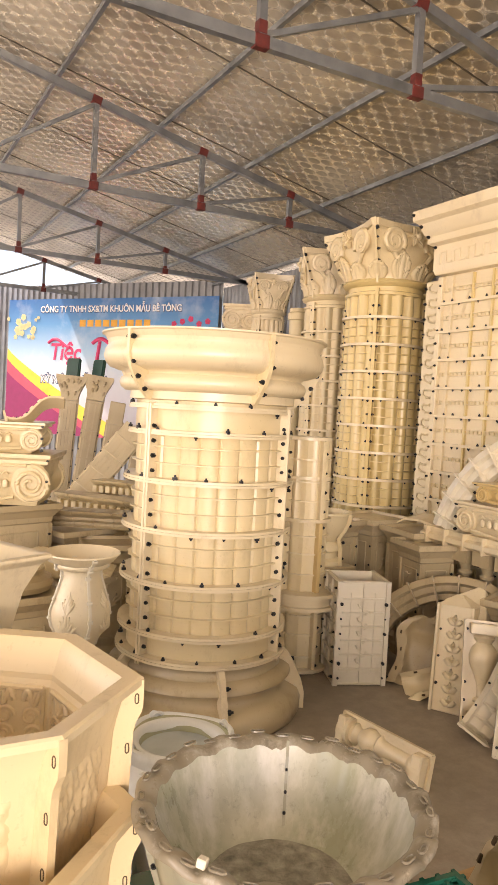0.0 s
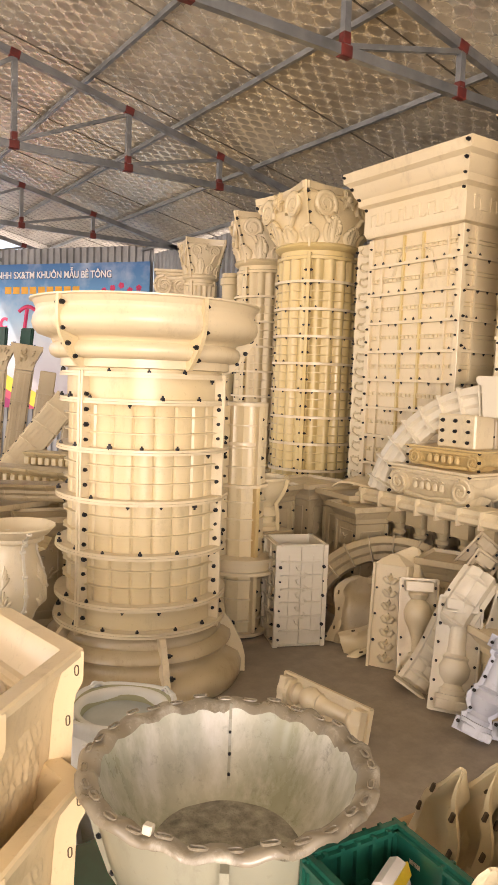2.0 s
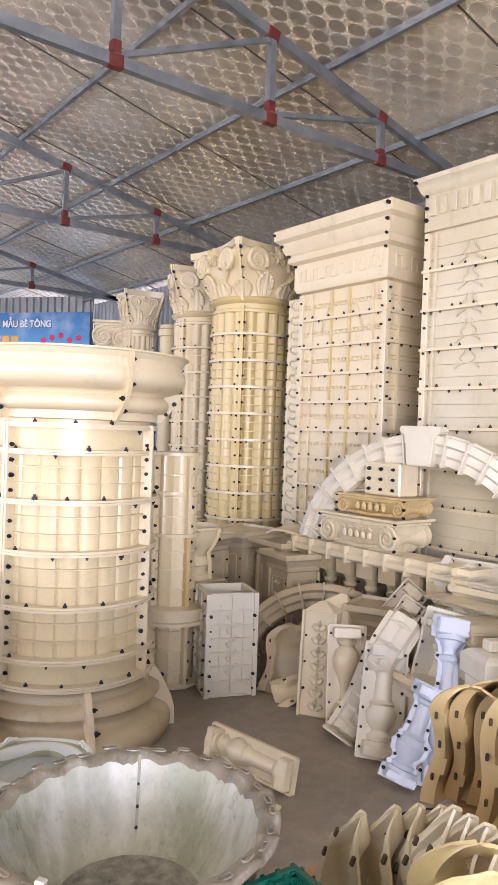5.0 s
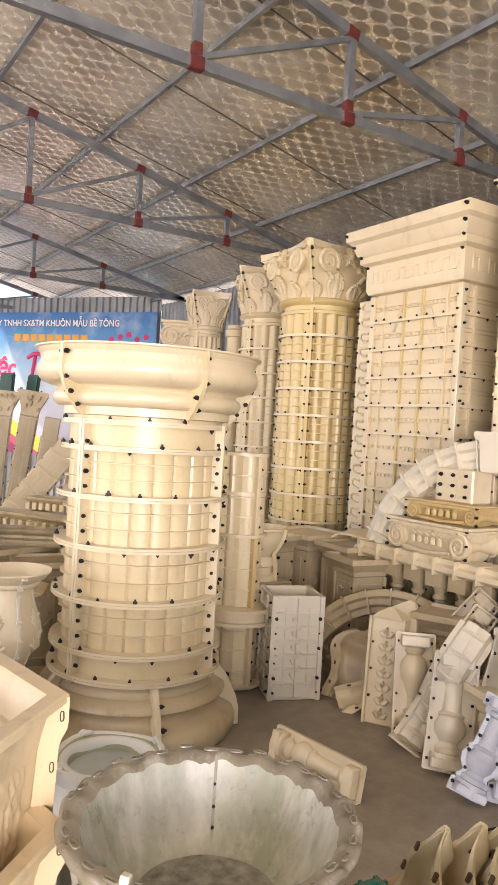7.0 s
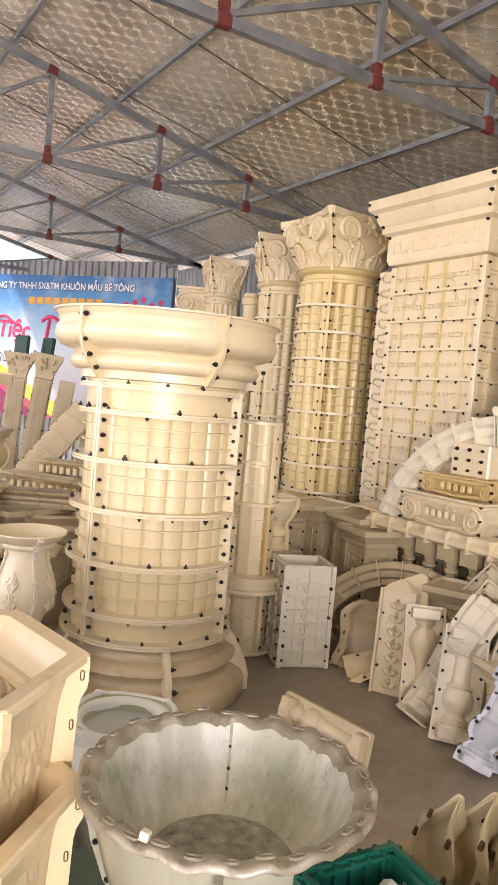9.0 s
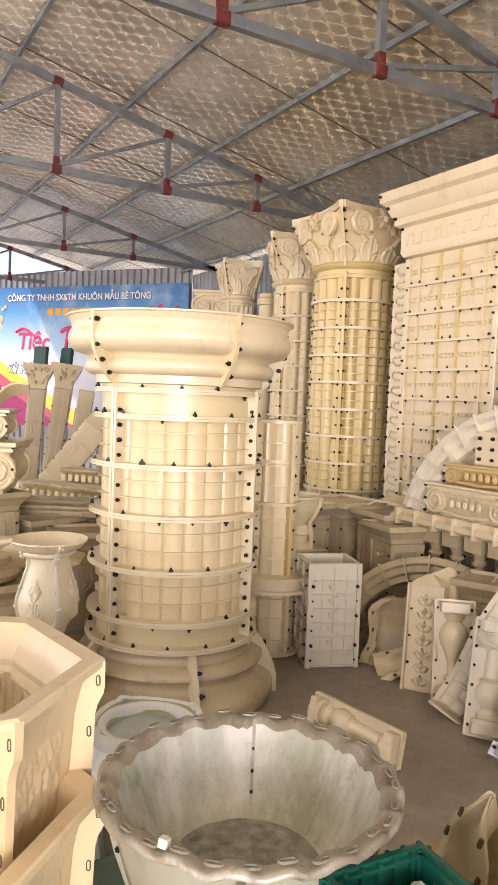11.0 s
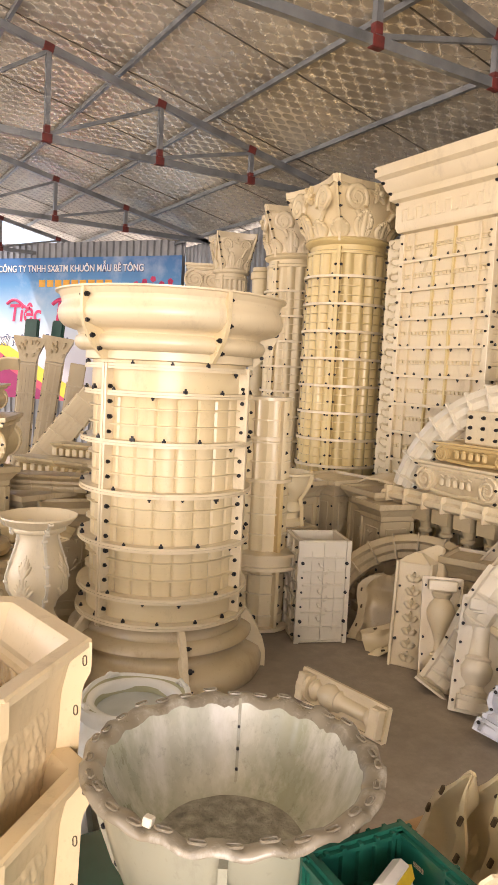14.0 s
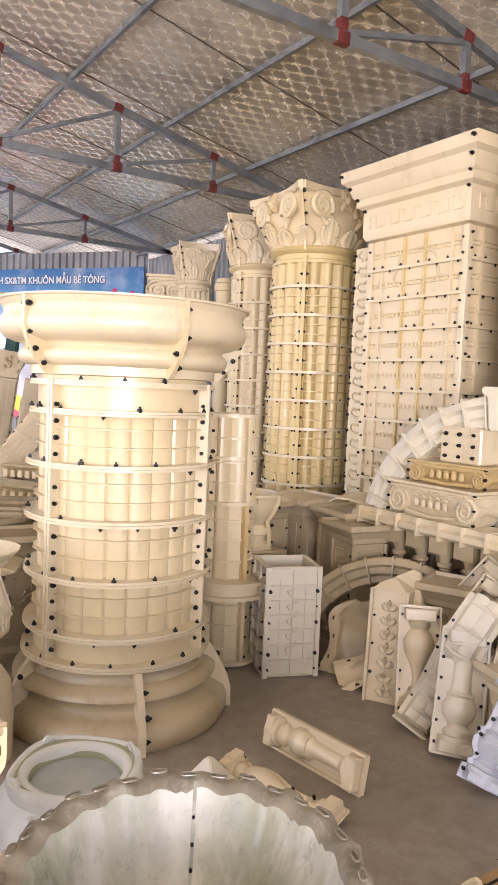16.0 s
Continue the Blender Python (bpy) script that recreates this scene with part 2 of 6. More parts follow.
# kept pale so that the unseen yard bounces sunlight up to the roof
YARD = plain("pale_yard", (0.56, 0.53, 0.47), 0.85, 0.0, 0.15, 0.7)
RIM = resin("dusty_rim_resin", (0.36, 0.32, 0.24), (0.15, 0.12, 0.08), blotch=(0.62, 0.59, 0.50), rough=0.2, mottled=1.0, dirty=0.8)
SEAM = plain("dark_lap", (0.10, 0.085, 0.06), 0.6, 0.3)

# ---- the shed ----
XR = 5.62            # right-hand wall
SLOPE = 0.222        # roof fall towards the right-hand wall
RIDGE = -1.0


def chord_top(x):
    return 4.298 - SLOPE * (x - 2.2) if x > RIDGE else 4.298 - SLOPE * (RIDGE - 2.2) - SLOPE * (RIDGE - x)


bm = box(B(), -6.6, 6.2, -5.6, 19.0, -0.2, 0)
structure("floor", bm, CONCRETE, "worn grey brown concrete floor with dusty stains", "floor")
# ground out of view, added as a bounce surface for the ceiling
structure("ground", box(B(), -400, 400, -400, 400, -0.3, -0.03), YARD, "unseen pale yard outside the shed, added to bounce sunlight inside", "ground")

# roof sheets on both sides of the ridge, one piece of foil-faced ceiling
bm = B()
for x0, x1 in ((-6.6, RIDGE), (RIDGE, XR + 0.35)):
    z0, z1 = chord_top(x0) + 0.125, chord_top(x1) + 0.125
    a = [bm.verts.new(p) for p in ((x0, -5.6, z0), (x1, -5.6, z1), (x1, 14.1, z1), (x0, 14.1, z0))]
    b = [bm.verts.new(v.co + Vector((0, 0, 0.05))) for v in a]
    bm.faces.new(a), bm.faces.new(b[::-1])
    for i in range(4):
        bm.faces.new((a[i], b[i], b[(i + 1) % 4], a[(i + 1) % 4]))
# narrow lap seams that cross the slope from ridge to eaves
for k in range(15):
    y = -5.0 + 1.32 * k
    for x0, x1 in ((RIDGE, XR + 0.3),):
        old = set(bm.faces)
        bar(bm, (x0, y, chord_top(x0) + 0.123), (x1, y, chord_top(x1) + 0.123), 0.012, 0.006)
        for f in set(bm.faces) - old:
            f.material_index = 1
structure("ceiling", bm, FOIL, "sloping roof lined with dull embossed foil, yellow reflection put in its colour", "ceiling").data.materials.append(SEAM)

# steel purlins along the shed
for x in (-5.5, -4.5, -3.6, -2.7, -1.85, -0.95, -0.02, 0.93, 1.88, 2.85, 3.76, 4.69, 5.5):
    bm = B()
    z = chord_top(x) + 0.07
    bar(bm, (x, -5.5, z + 0.012), (x, 14.1, z + 0.012), 0.032, 0.042)
    tagged(solid("purlin", bm, STEEL, Matrix(), "grey galvanised steel purlin under the roof lining", "purlin", "roof purlins", "structure", smooth=None))

POSTS = (-4.2, -3.1, -2.05, -1.0, 0.07, 1.16, 2.21, 3.26, 4.25)


def truss(y):
    root = thing("roof_truss", pose(0, y, 0), "galvanised steel roof truss with red primed welds", "truss", "roof trusses", "structure")
    part("bottom_chord", bar(B(), (-5.6, 0, 3.55), (XR, 0, 3.55), 0.046, 0.062), STEEL, root, smooth=None)
    part("top_chord", bar(B(), (RIDGE, 0, chord_top(RIDGE)), (XR + 0.1, 0, chord_top(XR + 0.1)), 0.046, 0.062), STEEL, root, smooth=None)
    part("top_chord", bar(B(), (-5.6, 0, chord_top(-5.6)), (RIDGE, 0, chord_top(RIDGE)), 0.05, 0.07), STEEL, root, smooth=None)
    for x in POSTS:
        part("post", bar(B(), (x, 0, 3.585), (x, 0, chord_top(x) - 0.031), 0.044, 0.044), STEEL, root, smooth=None)
        for z in (3.55, chord_top(x)):
            bm = B()
            slant = 0 if z < 3.56 else SLOPE * (1 if x < RIDGE else -1)
            box(bm, -0.046, 0.046, -0.0265, 0.0265, -0.037, 0.037, pose(x, 0, z) @ Matrix.Rotation(-math.atan(slant), 4, "Y"), 0.006)
            weld = part("weld", bm, RED, root, "dark red primer paint on the joint", smooth=None)
        part("weld", box(B(), x - 0.0245, x + 0.0245, -0.0245, 0.0245, 3.588, 3.655 if x < 4 else 3.62), RED, root, smooth=None)
    for x0, x1 in zip(POSTS, POSTS[1:]):
        if x0 < RIDGE - 0.01:
            a, b = (x1, 0, 3.58), (x0, 0, chord_top(x0) - 0.03)
        else:
            a, b = (x0, 0, 3.58), (x1, 0, chord_top(x1) - 0.03)
        part("brace", bar(B(), a, b, 0.032, 0.032), STEEL, root, smooth=None)
    return root


for y in (-2.25, 0.80, 3.852, 6.92, 10.33, 13.6):
    truss(y)


def corrugated(name, a, b, z0, z1, label, pitch=0.13, depth=0.03):
    """A wall of ribbed metal sheet between two points of the plan."""
    a, b = Vector(a), Vector(b)
    d = (b - a).normalized()
    n = Vector((-d.y, d.x))
    length = (b - a).length
    prof, s = [], 0.0
    while s < length:
        for t, h in ((0, 0), (0.45, 0), (0.6, depth), (0.85, depth)):
            if s + t * pitch <= length:
                prof.append((s + t * pitch, h))
        s += pitch
    prof.append((length, 0))
    bm = B()
    cols = []
    for s, h in prof:
        p = a + d * s + n * h
        q = p + n * 0.012
        cols.append([bm.verts.new((*p, z0)), bm.verts.new((*p, z1)), bm.verts.new((*q, z1)), bm.verts.new((*q, z0))])
    for c, e in zip(cols, cols[1:]):
        for k in range(4):
            bm.faces.new((c[k], e[k], e[(k + 1) % 4], c[(k + 1) % 4]))
    bm.faces.new(cols[0]), bm.faces.new(cols[-1][::-1])
    return structure(name, bm, SHEET, label, "wall")


W0, WU = Vector((4.39, 12.87)), Vector((-0.596, 0.803))     # the back wall runs askew
WN = Vector((-0.803, -0.596))                               # towards the camera
PA, PB = W0 - WU * 2.06, W0 + WU * 2.75
corrugated("wall_back", PB, PA, 0, 3.72, "grey ribbed sheet metal wall behind the banner")
corrugated("wall_right", (XR + 0.05, 11.3), (XR + 0.05, -5.5), 0, 3.6, "grey ribbed sheet metal wall along the shed")
corrugated("wall_corner", PB + Vector((-3.2, 1.4)), PB, 0, 3.62, "grey ribbed sheet metal wall beside the banner")

# ---- shared small parts ----
bm = B()
lathe_solid(bm, [(0.0105, -0.002), (0.0115, 0.002), (0.0105, 0.013)], 6)
lathe_solid(bm, [(0.0055, 0.013), (0.005, 0.022)], 6)
BOLT = mesh_of("bolt", bm, BLACK)
flip = random.Random(9)


def bolt(parent, p, axis="Z", s=1.0, long=1.0):
    """A black nut with its stub. On thick ring flanges (long) it sits above or below."""
    rot = {"Z": Matrix(), "X": Matrix.Rotation(-PI / 2, 4, "Y"), "Y": Matrix.Rotation(PI / 2, 4, "X")}[axis] if isinstance(axis, str) else \
        Vector(axis).to_track_quat("Z", "X").to_matrix().to_4x4()
    spin = Matrix.Rotation(flip.uniform(0, TAU), 4, "Z")
    if long > 1:
        up = flip.random() < 0.55
        spin = Matrix.Rotation(0 if up else PI, 4, "X") @ Matrix.Translation((0, 0, 0.011)) @ spin
    return part("bolt", BOLT, None, parent, m=Matrix.Translation(p) @ rot @ spin @ Matrix.Scale(s * flip.uniform(0.85, 1.15), 4))


rnd = random.Random(4)


def scalloped(n, depth):
    """Shallow convex flutes round a shaft."""
    return lambda r, z, a: r + depth * (abs(math.cos(a * n / 2)) - 0.6)


# ---- the short wide column mould in the middle ----
BIG = Vector((2.116, 4.011, 0))
FACE = -115.35        # degrees: where the camera first sees it from


def wide_column():
    root = thing("column_mould", pose(*BIG, 0, 0, FACE), "short wide cream resin column mould bolted together from fluted panels", "column mould")
    levels = [0.346, 0.477, 0.733, 1.001, 1.251, 1.494, 1.625]
    bm = B()
    lathe(bm, [(0.408, 0.30), (0.408, 0.47)], 96)
    lathe(bm, [(0.408, 1.50), (0.408, 1.66)], 96)
    lathe(bm, [(0.397, z) for z in (0.47, 0.48, 0.9, 1.2, 1.47)] + [(0.408, 1.50)], 240, radius=lambda r, z, a: r + (0.014 * (abs(math.cos(a * 12)) ** 0.4 - 0.75) if 0.475 < z < 1.48 else 0))
    shaft = part("shaft", bm, CREAM, root, "fluted cream shaft panels", smooth=28)
    # fine ribs that brace the flutes
    for z0, z1 in zip(levels[1:-1], levels[2:]):
        for f in ((0.36, 0.70) if z1 < 1.6 else ()):
            bm = B()
            zz = z0 + (z1 - z0) * f
            lathe(bm, [(0.395, zz - 0.005), (0.419, zz - 0.003), (0.419, zz + 0.003), (0.395, zz + 0.005)], 88,
                  radius=lambda r, z, a: r + (0.005 * math.cos(a * 24) if r > 0.41 else 0))
            part("rib", bm, CREAM, root, smooth=50)
    for i, z in enumerate(levels):
        bm = B()
        wide = 0.462 if 0 < i < 5 else 0.448
        if i == 0:
            wide = 0.468
        ring(bm, 0.40, wide, z - 0.013, z - 0.0005, 96)
        ring(bm, 0.40, wide - 0.003, z + 0.0005, z + 0.013, 96)
        flange = part("ring_flange", bm, PALE, root, smooth=30)
        for k in range(15):
            a = TAU * (k + 0.5 * (i % 2)) / 15 + rnd.uniform(-0.05, 0.05)
            bolt(flange, polar(0.446 if wide > 0.45 else 0.436, a, z), s=rnd.uniform(0.85, 1.15), long=1.75)
    for seam in (-44, 64, 184):
        a = radians(seam)
        bm = B()
        rot = Matrix.Rotation(a, 4, "Z")
        box(bm, 0.398, 0.460, -0.015, -0.0008, 0.31, 1.64, rot, 0.003)
        box(bm, 0.398, 0.456, 0.0008, 0.015, 0.31, 1.64, rot, 0.003)
        flange = part("seam_flange", bm, PALE, root, smooth=None)
        z = 0.40
        while z < 1.62:
            if min(abs(z - q) for q in levels) > 0.03:
                bolt(flange, rot @ Vector((0.432, 0.014, z)), rot @ Vector((0, 1, 0)), s=1.05)
                bolt(flange, rot @ Vector((0.432, -0.014, z + 0.01)), rot @ Vector((0, -1, 0)), s=0.95)
            z += 0.075
    # crown
    crown = [(0.41, 1.655), (0.445, 1.66), (0.445, 1.70), (0.475, 1.703), (0.498, 1.72), (0.506, 1.745), (0.498, 1.77), (0.475, 1.785), (0.485, 1.80), (0.52, 1.808),
             (0.562, 1.822), (0.586, 1.85), (0.594, 1.88), (0.588, 1.912), (0.572, 1.938), (0.574, 1.945), (0.579, 1.975), (0.585, 1.986), (0.606, 1.992), (0.607, 2.0)]
    inner = [(0.595, 2.0), (0.58, 1.965), (0.55, 1.93), (0.55, 1.86), (0.47, 1.80), (0.47, 1.72), (0.40, 1.67)]
    bm = B()
    lathe(bm, crown + inner, 96)
    part("crown", bm, PALE, root, "smooth moulded crown", smooth=60)
    for seam in (-44, 27, 99, 171, 243):
        a = radians(seam)
        edge = [(0.470, 1.655), (0.515, 1.70), (0.557, 1.75), (0.590, 1.81), (0.606, 1.87), (0.606, 1.93), (0.604, 1.985)]
        fl = part("crown_flange", prism(B(), [(r - 0.004, z) for r, z in crown] + edge[::-1], 0.02, Matrix.Rotation(a, 4, "Z")), CREAM, root, smooth=None)
        for z in (1.705, 1.765, 1.835, 1.955):
            r = np.interp(z, [q[1] for q in edge], [q[0] for q in edge]) - 0.016
            for side in (-1, 1):
                if rnd.random() < 0.75:
                    bolt(fl, Matrix.Rotation(a, 4, "Z") @ Vector((r, side * 0.010, z)), polar(1, a + side * PI / 2), s=1.05)
    # base
    base = [(0.55, 0.0), (0.566, 0.03), (0.567, 0.075), (0.548, 0.115), (0.51, 0.135), (0.480, 0.15), (0.468, 0.175), (0.485, 0.20), (0.505, 0.215), (0.500, 0.24),
            (0.465, 0.262), (0.445, 0.27), (0.445, 0.285), (0.43, 0.305), (0.415, 0.335)]
    bm = B()
    lathe(bm, base, 96)
    part("base", bm, BUFF, root, "dusty moulded base", smooth=60)
    for seam in (14, 86, 158, 230, 302):
        a = radians(seam)
        fl = part("base_flange", prism(B(), [(r - 0.004, z) for r, z in base] + [(0.462, 0.335), (0.50, 0.29), (0.54, 0.22), (0.572, 0.15), (0.588, 0.09), (0.59, 0.0)], 0.032, Matrix.Rotation(a, 4, "Z")), PALE, root, smooth=None)
        for z in (0.06, 0.16, 0.26):
            bolt(fl, Matrix.Rotation(a, 4, "Z") @ Vector((0.574 - 0.42 * max(0, z - 0.12), 0.016, z)), polar(1, a + PI / 2), s=1.2)
    return root


wide_column()


# ---- tall round column moulds with leaf capitals ----


def volute_mesh(r, thick, mat):
    bm = B()
    pts, rad = [], []
    for k in range(34):
        t = k / 33
        a = t * TAU * 1.9 - 0.6
        rr = r * (1 - 0.85 * t)
        pts.append((rr * math.cos(a), 0, rr * math.sin(a)))
        rad.append(thick * (1 - 0.45 * t))
    tube(bm, pts, rad, 8)
    lathe_solid(bm, [(r * 0.9, -thick * 0.5), (r * 0.9, thick * 0.5)], 20, m=Matrix.Rotation(PI / 2, 4, "X"))
    return mesh_of("volute", bm, mat, 60)


def abacus(bm, half, z0, z1, mid=0.78, off=0.0):
    """A four-sided plate with hollow sides and cut corners."""
    out = []
    for q in range(4):
        for k in range(9):
            u = -1 + 2 * k / 8
            x = half * (mid + (1 - mid) * u * u)
            y = half * 0.9 * u
            c, s = math.cos(q * PI / 2 + off), math.sin(q * PI / 2 + off)
            out.append((c * x - s * y, s * x + c * y))
    for za, zb, f0, f1 in ((z0, z0 + (z1 - z0) * 0.45, 0.90, 0.93), (z0 + (z1 - z0) * 0.45, z1, 0.97, 1.0)):
        a = [bm.verts.new((x * f0, y * f0, za)) for x, y in out]
        b = [bm.verts.new((x * f1, y * f1, zb)) for x, y in out]
        bm.faces.new(a[::-1]), bm.faces.new(b)
        for i in range(len(out)):
            j = (i + 1) % len(out)
            bm.faces.new((a[i], a[j], b[j], b[i]))


def leaf_column(x, y, R, neck, top, half, mat, turn, step, label, nbolt=14, seams=(-40, 50, 140, 230), cap=None):
    cap = cap or mat
    root = thing("column_mould", pose(x, y, 0, 0, 0, turn), label, "column mould", "tall column moulds")
    bm = B()
    lathe(bm, [(R, 0), (R, neck - 0.075)], 120, radius=scalloped(18, R * 0.13))
    lathe(bm, [(R * 0.96, neck - 0.09), (R * 1.07, neck - 0.085), (R * 1.07, neck - 0.06), (R * 1.0, neck - 0.05), (R * 1.0, neck)], 60)
    part("shaft", bm, mat, root, smooth=50)
    z, i = step * 0.6, 0
    zs = []
    while z < neck - 0.1:
        zs.append(z)
        z += step
    for i, z in enumerate(zs):
        bm = B()
        ring(bm, R * 0.97, R * 1.14, z - 0.011, z + 0.011, 60)
        fl = part("ring_flange", bm, PALE, root)
        for k in range(nbolt):
            a = TAU * k / nbolt + rnd.uniform(-0.04, 0.04)
            bolt(fl, polar(R * 1.095, a, z), s=0.8, long=2.3)
        if i + 1 < len(zs):
            for f in (0.33, 0.67):
                bm = B()
                zz = z + step * f
                lathe(bm, [(R * 0.97, zz - 0.005), (R * 1.06, zz - 0.004), (R * 1.06, zz + 0.004), (R * 0.97, zz + 0.005)], 60)
                part("rib", bm, mat, root)
    for s in seams:
        a = radians(s)
        rot = Matrix.Rotation(a, 4, "Z")
        fl = part("seam_flange", box(B(), R * 0.97, R * 1.11, -0.016, 0.016, 0.02, neck - 0.03, rot, 0.003), mat, root, smooth=None)
        z = 0.12
        while z < neck - 0.1:
            bolt(fl, rot @ Vector((R * 1.08, 0.014, z)), rot @ Vector((0, 1, 0)), s=0.95)
            bolt(fl, rot @ Vector((R * 1.08, -0.014, z)), rot @ Vector((0, -1, 0)), s=0.95)
            z += step / 2.0
    # capital
    h = top - neck
    off = radians(seams[0]) - PI / 4
    bm = B()
    lathe(bm, [(R * 1.0, neck - 0.01), (R * 1.12, neck + 0.003), (R * 1.16, neck + 0.025), (R * 1.12, neck + 0.045), (R * 1.04, neck + 0.055)], 48)
    part("collar", bm, mat, root, smooth=50)

    def flare(a, t):
        """Radius of the bell: round at the neck, a hollow-sided square at the top."""
        phi = abs((a - off + PI / 4) % (PI / 2) - PI / 4) / (PI / 4)
        top_r = half * (0.95 + 0.31 * phi ** 1.7)
        return R * 1.04 + (top_r - R * 1.04) * t ** 1.2

    bm = B()
    rows = []
    for j in range(13):
        t = j / 12
        rows.append([bm.verts.new(polar(flare(TAU * k / 96, t), TAU * k / 96, neck + 0.05 + (h * 0.84 - 0.05) * t)) for k in range(96)])
    for p, q in zip(rows, rows[1:]):
        for k in range(96):
            bm.faces.new((p[k], p[(k + 1) % 96], q[(k + 1) % 96], q[k]))
    bm.faces.new(rows[-1]), bm.faces.new(rows[0][::-1])
    part("bell", bm, cap, root, smooth=50)
    bm = B()
    abacus(bm, half, neck + h * 0.80, top, 0.84, off)
    lid = part("abacus", bm, cap, root, smooth=25)
    rise = h * 0.84 - 0.05

    def on_bell(a, t, lift=0.0):
        return polar(flare(a, t) + lift, a, neck + 0.05 + rise * t)

    # acanthus leaves: five ribs that fan out of one foot and curl over at the tip
    for k in range(12):
        a = TAU * k / 12 + off + PI / 12
        tall = (0.60, 0.38, 0.38)[(k + 1) % 3]
        bm = B()
        for j in range(-3, 4):
            reach = tall * (1 - 0.035 * j * j)
            pts, rad = [], []
            for i in range(9):
                t = i / 8
                pts.append(on_bell(a + j * (0.028 + 0.026 * math.sin(PI * min(1, t * 0.75))), 0.01 + reach * min(t, 0.86 + 0.02 * t), R * (0.005 + 0.14 * t ** 4)))
                rad.append(R * (0.075 if j else 0.095) * (0.75 + 0.35 * math.sin(PI * (0.1 + 0.7 * t))) * (1 - 0.45 * t ** 5))
            tube(bm, pts, rad, 8)
        part("leaf", bm, cap, root, smooth=80)
    vol = volute_mesh(R * 0.33, R * 0.085, cap)
    for q in range(4):
        corner = PI / 4 + q * PI / 2 + off
        for d in (-1, 1):
            a = corner + d * 0.30
            part("volute", vol, cap, root, m=Matrix.Translation(on_bell(a, 0.80, R * 0.02)) @ Matrix.Rotation(corner + d * PI / 4 + PI / 2, 4, "Z") @ Matrix.Diagonal((d, 1, 1, 1)))
            bm = B()
            tube(bm, [on_bell(corner + d * (0.62 - 0.36 * t ** 0.8), 0.12 + 0.60 * t, R * 0.05) for t in [i / 8 for i in range(9)]], [R * (0.04 + 0.05 * i / 8) for i in range(9)], 8)
            part("stem", bm, cap, root, smooth=80)
        # a six-pointed star in the middle of each hollow side, and a corner flange
        a = q * PI / 2 + off
        bm = B()
        prism(bm, [((R * 0.30 if k % 2 else R * 0.13) * math.sin(TAU * k / 12), (R * 0.30 if k % 2 else R * 0.13) * math.cos(TAU * k / 12)) for k in range(12)], R * 0.16,
              Matrix.Translation(on_bell(a, 0.93, R * 0.05)) @ Matrix.Rotation(a + PI / 2, 4, "Z"))
        bmesh.ops.bevel(bm, geom=bm.edges[:], offset=R * 0.03, segments=2, affect="EDGES")
        lathe_solid(bm, [(R * 0.09, 0), (R * 0.07, R * 0.05), (R * 0.02, R * 0.07)], 12, m=Matrix.Translation(on_bell(a, 0.93, R * 0.13)) @ Matrix.Rotation(a, 4, "Z") @ Matrix.Rotation(PI / 2, 4, "Y"))
        part("flower", bm, cap, root, smooth=50)
        a = radians(seams[q % len(seams)])
        pr = [(R * 1.10, neck + 0.01), (R * 1.12, neck + 0.2 * h)] + [(flare(a, t) + 0.004, neck + h * 0.84 * t) for t in (0.45, 0.65, 0.85, 1.0)] + [(half * 1.29, neck + h * 0.86), (half * 1.31, top + 0.004)]
        fl = part("cap_flange", fin(B(), pr, 0.02, 0.02, a, 0.06), cap, root, smooth=None)
        for r, z in pr[1:-1]:
            bolt(fl, polar(r + 0.01, a, z) + polar(0.01, a + PI / 2), polar(1, a + PI / 2))
    return root


leaf_column(4.60, 5.71, 0.335, 2.77, 3.275, 0.45, YELLOW, FACE - 12, 0.235, "tall yellow resin column mould with a leaf capital", 16, (-13, 77, 167, 257), cap=CREAM)
leaf_column(4.94, 7.02, 0.300, 2.83, 3.34, 0.39, CREAM, FACE - 20, 0.26, "tall cream resin column mould with a leaf capital", 14, (-30, 60, 150, 240), cap=PALE)
leaf_column(5.03, 8.62, 0.20, 2.86, 3.34, 0.26, PALE, FACE - 6, 0.24, "slim pale resin column mould with a leaf capital", 10, (-30, 60, 150, 240))


# ---- tall square column moulds ----


def square(bm, prof, wx, wy):
    """A square shaft or cornice: (overhang, z) carried round a rectangle."""
    rows = []
    for o, z in prof:
        rows.append([bm.verts.new((sx * (wx / 2 + o), sy * (wy / 2 + o), z)) for sx, sy in ((-1, -1), (1, -1), (1, 1), (-1, 1))])
    for a, b in zip(rows, rows[1:]):
        for k in range(4):
            bm.faces.new((a[k], a[(k + 1) % 4], b[(k + 1) % 4], b[k]))
    bm.faces.new(rows[0][::-1]), bm.faces.new(rows[-1])
    return bm


